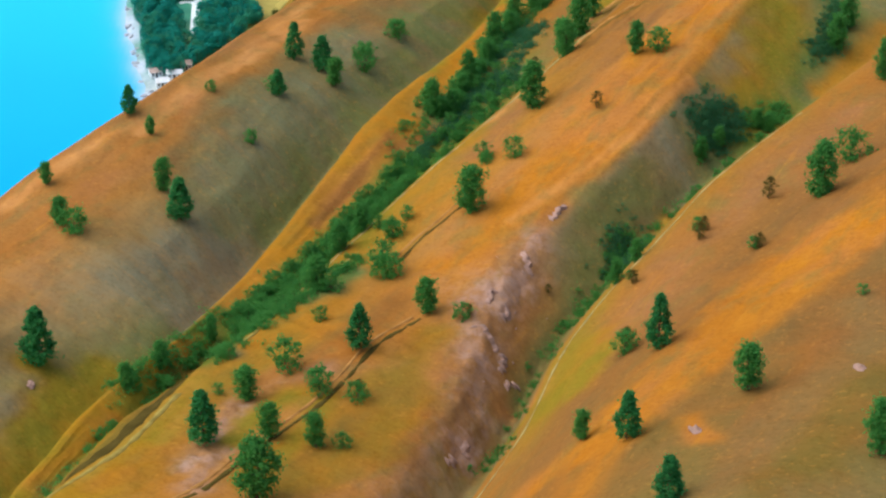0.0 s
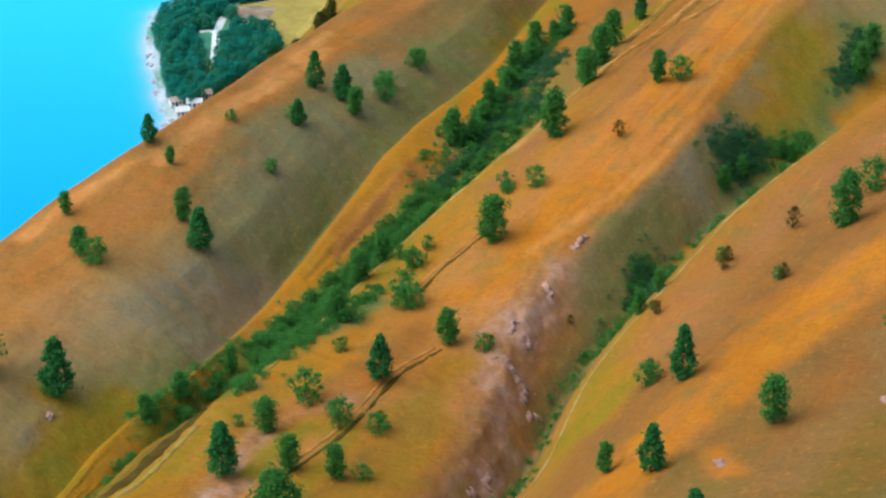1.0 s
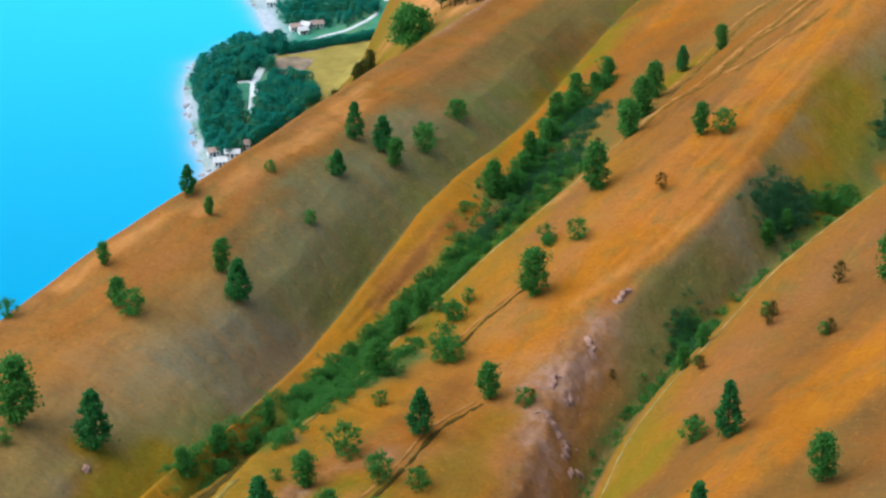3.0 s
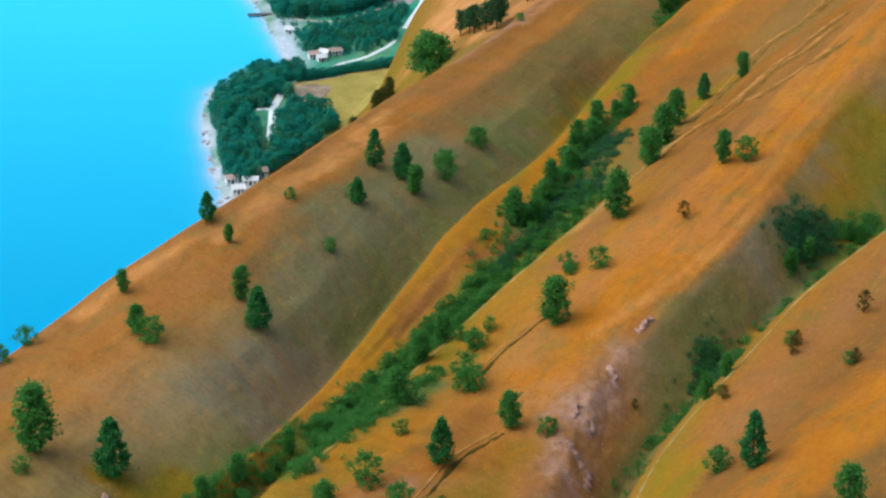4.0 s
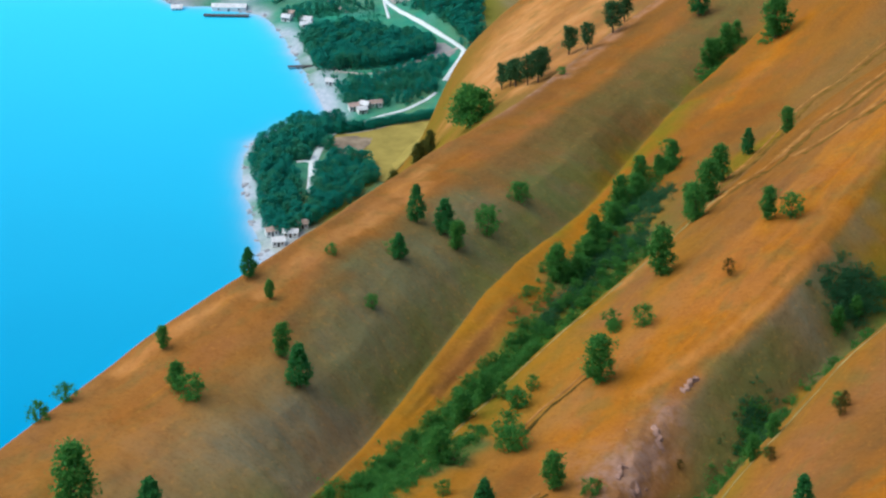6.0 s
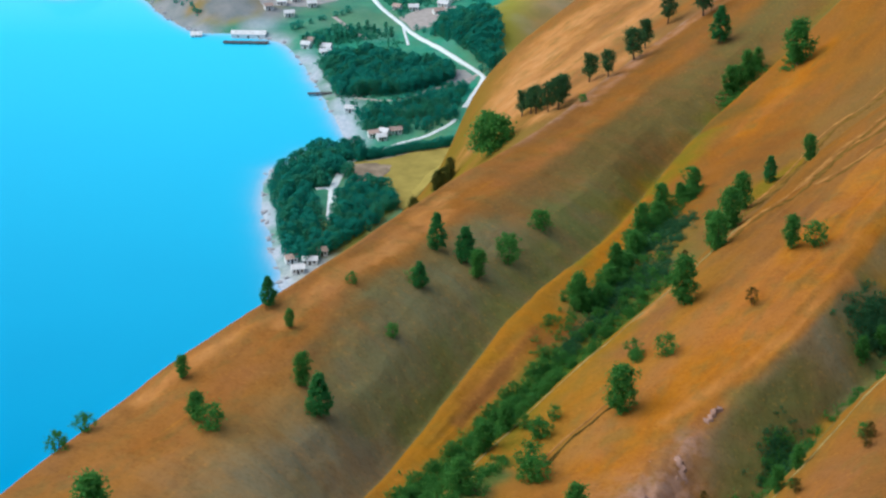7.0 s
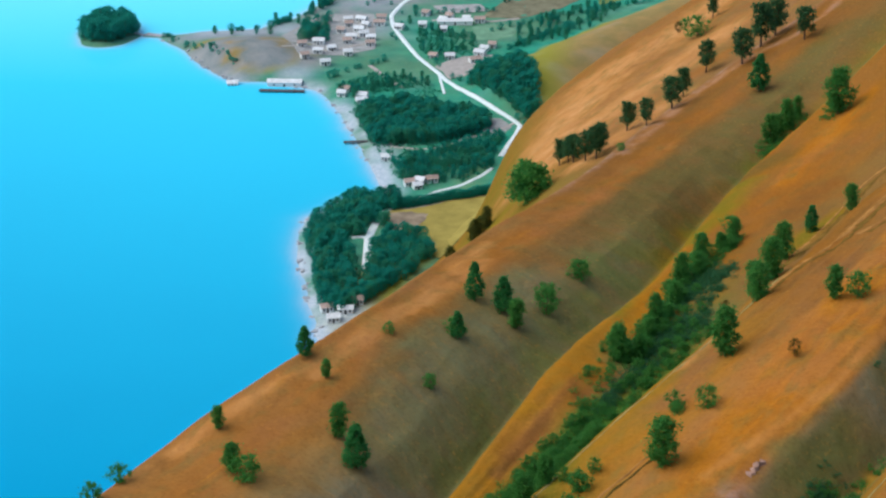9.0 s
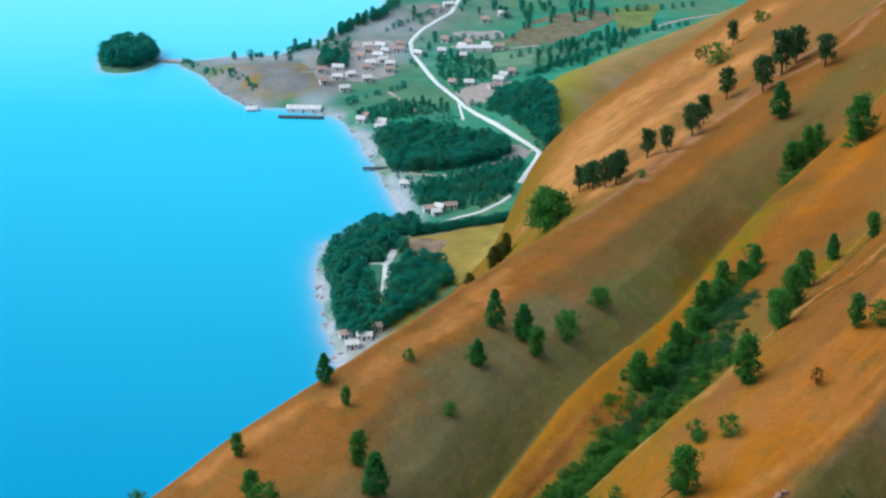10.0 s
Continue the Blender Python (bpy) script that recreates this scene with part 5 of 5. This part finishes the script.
for (ax, ay), (bx, by), n in (((-63, 1113), (-33, 1153), 16), ((-33, 1153), (-16, 1173), 8), ((-60, 1118), (-28, 1150), 9), ((-74, 1148), (-40, 1176), 9), ((-112, 1178), (-76, 1186), 9), ((-30, 1182), (26, 1212), 12),
                              ((-150, 1196), (-128, 1236), 10), ((-44, 1236), (30, 1258), 12), ((-156, 1060), (-128, 1092), 8)):
    for k in range(n):
        w = (k + rng.uniform(-0.3, 0.3)) / (n - 1)
        hedges.append((ax + (bx - ax) * w, ay + (by - ay) * w, rng.uniform(2.2, 4.5)))
for k in range(40):
    w = rng.random()
    hedges.append((-262 + 54 * w + rng.uniform(0, 5), 1134 - 62 * w + rng.uniform(0, 6), rng.uniform(1.2, 2.8)))
FAR_SHORE = SHORE[22:33]


def by_far_shore(w, inland_by):
    """A place beside the far shore, w from 0 to 1 along it."""
    k = min(len(FAR_SHORE) - 2, int(w * (len(FAR_SHORE) - 1)))
    f = w * (len(FAR_SHORE) - 1) - k
    (ax, ay), (bx, by) = FAR_SHORE[k], FAR_SHORE[k + 1]
    d = Vector((bx - ax, by - ay)).normalized()
    return ax + (bx - ax) * f + d.y * inland_by, ay + (by - ay) * f - d.x * inland_by


for k in range(40):
    hedges.append((*by_far_shore(rng.uniform(0.05, 0.6), rng.uniform(2.5, 8)), rng.uniform(1.8, 4.6)))
for k in range(24):
    orchard.append((*by_far_shore(0.45 + 0.5 * k / 23, rng.uniform(2.5, 7)), rng.uniform(4.5, 8.0)))
plots += scatter([(-183, 1150), (-168, 1160), (-163, 1120), (-180, 1116)], 26, 4, 7.5, 3.2)
for k in range(44):
    plots.append((*by_far_shore(rng.uniform(0.5, 0.95), rng.uniform(2, 9)), rng.uniform(3.5, 7)))
orchard += [(-230, 1134, 5.1), (-220, 1132, 4.42), (-206, 1132, 5.44), (-198, 1132, 5.95), (-200, 1162, 6.8), (-180, 1142, 7.65), (-168, 1142, 6.8), (-176, 1116, 6.8), (-176, 1188, 6.8),
            (-166, 1210, 7.65), (-162, 1222, 8.5), (-156, 1230, 6.8), (-138, 1230, 6.8), (-186, 1158, 5.95), (-174, 1134, 6.8), (-172, 1124, 6.8), (-192, 1168, 5.1), (-182, 1180, 5.95),
            (-32, 1122, 6.8), (6, 1202, 6.8), (-36, 1236, 5.1), (-68, 1240, 6.8), (-70, 1204, 5.1), (-120, 1176, 6.8), (-122, 1160, 5.1)]
for k in range(0, len(ROAD_OFF), 6):
    a, b, r = ROAD_OFF[k]
    if rng.random() < 0.6:
        hedges.append((a + rng.choice((-1, 1)) * rng.uniform(4.5, 6.5), b + rng.uniform(-3, 3), rng.uniform(1.5, 3.6)))
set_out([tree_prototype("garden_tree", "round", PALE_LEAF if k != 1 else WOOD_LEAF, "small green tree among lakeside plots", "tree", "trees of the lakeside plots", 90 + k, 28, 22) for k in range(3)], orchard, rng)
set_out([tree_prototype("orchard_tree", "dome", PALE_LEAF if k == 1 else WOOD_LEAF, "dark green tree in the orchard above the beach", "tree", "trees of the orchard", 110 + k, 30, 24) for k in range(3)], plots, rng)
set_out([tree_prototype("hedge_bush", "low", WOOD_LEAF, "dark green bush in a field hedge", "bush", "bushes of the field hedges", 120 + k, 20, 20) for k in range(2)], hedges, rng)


def undergrowth(polys, n, label):
    verts, faces = [], []
    for x, y, h in [p for poly in polys for p in scatter(poly, n, 0.8, 2.4, 1.2, ROAD_OFF)]:
        leaf_clump(rng, verts, faces, (x, y, height(x, y) + h * 0.5), h, 16, 0.55, 0.6)
    tagged(mesh_object("undergrowth", verts, faces, PALE_LEAF), label, "undergrowth", kind="stuff")


undergrowth([[(-140, 1020), (-122, 1040), (-100, 1045), (-76, 1030), (-56, 996), (-56, 940), (-72, 915), (-98, 905), (-110, 932), (-120, 960), (-132, 990)],
             [(-72, 1080), (-60, 1104), (-46, 1057), (-42, 1022), (-50, 1003), (-66, 1026)]], 420, "scrub and grass tussocks between the lakeside trees, tinted teal for haze")
undergrowth([[(-116, 1150), (-84, 1140), (-80, 1106), (-104, 1084), (-114, 1112)], [(-150, 1046), (-132, 1070), (-112, 1062), (-104, 1048), (-130, 1036)]], 200,
            "low scrub on plots beside the road, tinted teal for haze")
isle_trees = scatter([(ISLE[0] + 16 * math.cos(w / 8 * 6.28), ISLE[1] + 19 * math.sin(w / 8 * 6.28)) for w in range(8)], 56, 7, 12, 3.0)
set_out([tree_prototype("island_tree", "dome", WOOD_LEAF, "dark green tree covering the small island", "tree", "trees of the small island", 100 + k, 34, 24) for k in range(2)], isle_trees, rng)

# ---- lakeside: houses ----
def box(x0, y0, z0, x1, y1, z1):
    v = [(x, y, z) for z in (z0, z1) for x, y in ((x0, y0), (x1, y0), (x1, y1), (x0, y1))]
    return v, [(3, 2, 1, 0), (4, 5, 6, 7), (0, 1, 5, 4), (1, 2, 6, 5), (2, 3, 7, 6), (3, 0, 4, 7)]


def house(x, y, turn, w, d, h, roof_mat, label, group):
    ob = tagged(new("house"), label, "house", group)
    ob.matrix_basis = Matrix.Translation((x, y, height(x, y) - 0.05)) @ Matrix.Rotation(radians(turn), 4, "Z")
    a, b, r = w / 2, d / 2, h * 0.45
    v, f = box(-a, -b, 0, a, b, h)
    v += [(-a, 0, h + r), (a, 0, h + r)]
    f = [q for q in f if q != (4, 5, 6, 7)] + [(7, 4, 8), (5, 6, 9)]
    part("wall", v, f, PLASTER, ob)
    o, t = 0.35, 0.12
    roof = []
    for s in (-1, 1):
        roof += [(-a - o, s * (b + o), h - r * o / b), (a + o, s * (b + o), h - r * o / b)]
    roof += [(-a - o, 0, h + r), (a + o, 0, h + r)]
    roof = [(p[0], p[1], p[2] + t) for p in roof] + roof
    part("roof", roof, [(0, 1, 5, 4), (3, 2, 4, 5), (6, 10, 11, 7), (9, 11, 10, 8), (0, 6, 7, 1), (2, 3, 9, 8), (0, 4, 10, 6), (4, 2, 8, 10), (1, 7, 11, 5), (5, 11, 9, 3)], roof_mat, ob)
    v, f = box(-0.45, -b - 0.06, 0, 0.45, -b + 0.02, min(2.0, h * 0.8))
    part("door", v, f, DARK_OPENING, ob)
    for s in (-1, 1):
        v, f = box(s * a * 0.6 - 0.4, -b - 0.05, h * 0.4, s * a * 0.6 + 0.4, -b + 0.02, h * 0.4 + 0.9)
        win = part("window", v, f, DARK_OPENING, ob)
        c = s * a * 0.6
        v, f = box(c - 0.5, -b - 0.12, h * 0.4 - 0.1, c + 0.5, -b - 0.04, h * 0.4)
        part("sill", v, f, FRAME, win)
        v, f = box(c - 0.03, -b - 0.09, h * 0.4, c + 0.03, -b - 0.04, h * 0.4 + 0.9)
        part("mullion", v, f, FRAME, win)


HOUSES = [(-156, 1152), (-146, 1152), (-139, 1156), (-152, 1130), (-146, 1136), (-140, 1118), (-166, 1096), (-172, 1086), (-206, 1054), (-114, 1154), (-114, 1176),
          (-78, 1104), (-80, 1090), (-134, 1024), (-94, 906), (-88, 914), (-112, 942), (-118, 772), (-114, 762), (-110, 770),
          (-106, 778), (-182, 1132), (-102, 1146), (-98, 909), (-93, 912), (-134, 1030), (-144, 1041), (-103, 1163), (-82, 1164)]
VILLAGE = [(-158, 1163), (-150, 1163), (-139, 1167), (-127, 1150), (-159, 1141), (-149, 1143), (-141, 1129), (-153, 1120), (-168, 1114), (-176, 1104), (-160, 1105), (-168, 1090), (-160, 1080), (-100, 1172),
           (-90, 1168), (-103, 1098), (-76, 1112), (-94, 1096), (-126, 1241), (-119, 1250), (-94, 1218), (-84, 1231), (-182, 1116), (-145, 1034), (-139, 1022), (-72, 1118), (-150, 1098), (-164, 1128)]
HOUSES = [(x, y) for x, y in HOUSES if not inside([(-184, 1152), (-166, 1162), (-161, 1118), (-182, 1113)], x, y)]
for x, y in VILLAGE:
    if not inside([(-184, 1152), (-166, 1162), (-161, 1118), (-182, 1113)], x, y) and all((x - a) ** 2 + (y - b) ** 2 > 36 for a, b in HOUSES):
        HOUSES.append((x, y))
for k, (x, y) in enumerate(HOUSES):
    rust = k % 5 in (0, 2)
    house(x, y, rng.uniform(-25, 25), rng.uniform(4.0, 6.4), rng.uniform(3.6, 4.6), rng.uniform(2.2, 2.6), ROOFING if rust else ROOFING_GREY,
          "small pale house with a rusty sheet roof" if rust else "small pale house with a grey sheet roof", "lakeside houses")
house(-178, 1054, 0, 18, 5, 2.8, ROOFING_GREY, "long low pale boathouse at the water's edge", "lakeside houses")
house(-96, 1160, 4, 20, 5, 2.5, ROOFING_GREY, "long pale shed on the plain", "lakeside houses")

# jetty by the boathouse, its planks darkened to stand for the boathouse's reflection, and the causeway to the island
jetty = tagged(new("jetty"), "weathered timber jetty on posts, darkened for the boathouse's reflection", "jetty")
jetty.matrix_basis = Matrix.Translation((-178, 1043, 0))
v, f = box(-12, -1.6, 0.7, 12, 1.6, 0.95)
part("deck", v, f, PLANK, jetty)
for k in range(6):
    for s in (-1.3, 1.3):
        tv, tf = [], []
        tube(tv, tf, (-11 + 4.4 * k, s, -3), (-11 + 4.4 * k, s, 1.2), 0.16, 0.14)
        part("post", tv, tf, PLANK, jetty)
draped("causeway", [(-282, 1139), (-274, 1138), (-266, 1136), (-256, 1134)], 3.0, SHORE_ROCK, "low stone causeway to the small island", "causeway", 0.6)

landing = tagged(new("landing_stage"), "short dark timber landing stage over the beach", "jetty")
landing.matrix_basis = Matrix.Translation((-129, 968, 0)) @ Matrix.Rotation(radians(8), 4, "Z")
v, f = box(-7, -1.2, 1.0, 7, 1.2, 1.25)
part("deck", v, f, PLANK, landing)
for k in range(4):
    for s in (-0.9, 0.9):
        tv, tf = [], []
        tube(tv, tf, (-6 + 4 * k, s, -2), (-6 + 4 * k, s, 1.0), 0.16, 0.14)
        part("post", tv, tf, PLANK, landing)

# stones along the water's edge
for k in range(len(SHORE) - 13):
    (ax, ay), (bx, by) = SHORE[k + 2], SHORE[k + 3]
    for s in range(max(1, int(math.hypot(bx - ax, by - ay) / 6))):
        w = rng.random()
        boulder(ax + (bx - ax) * w + rng.uniform(-2, 2), ay + (by - ay) * w + rng.uniform(-2, 2), rng.uniform(0.8, 2.4), 100 + 10 * k + s, SHORE_ROCK,
                "grey stone at the water's edge", "stones along the shore")
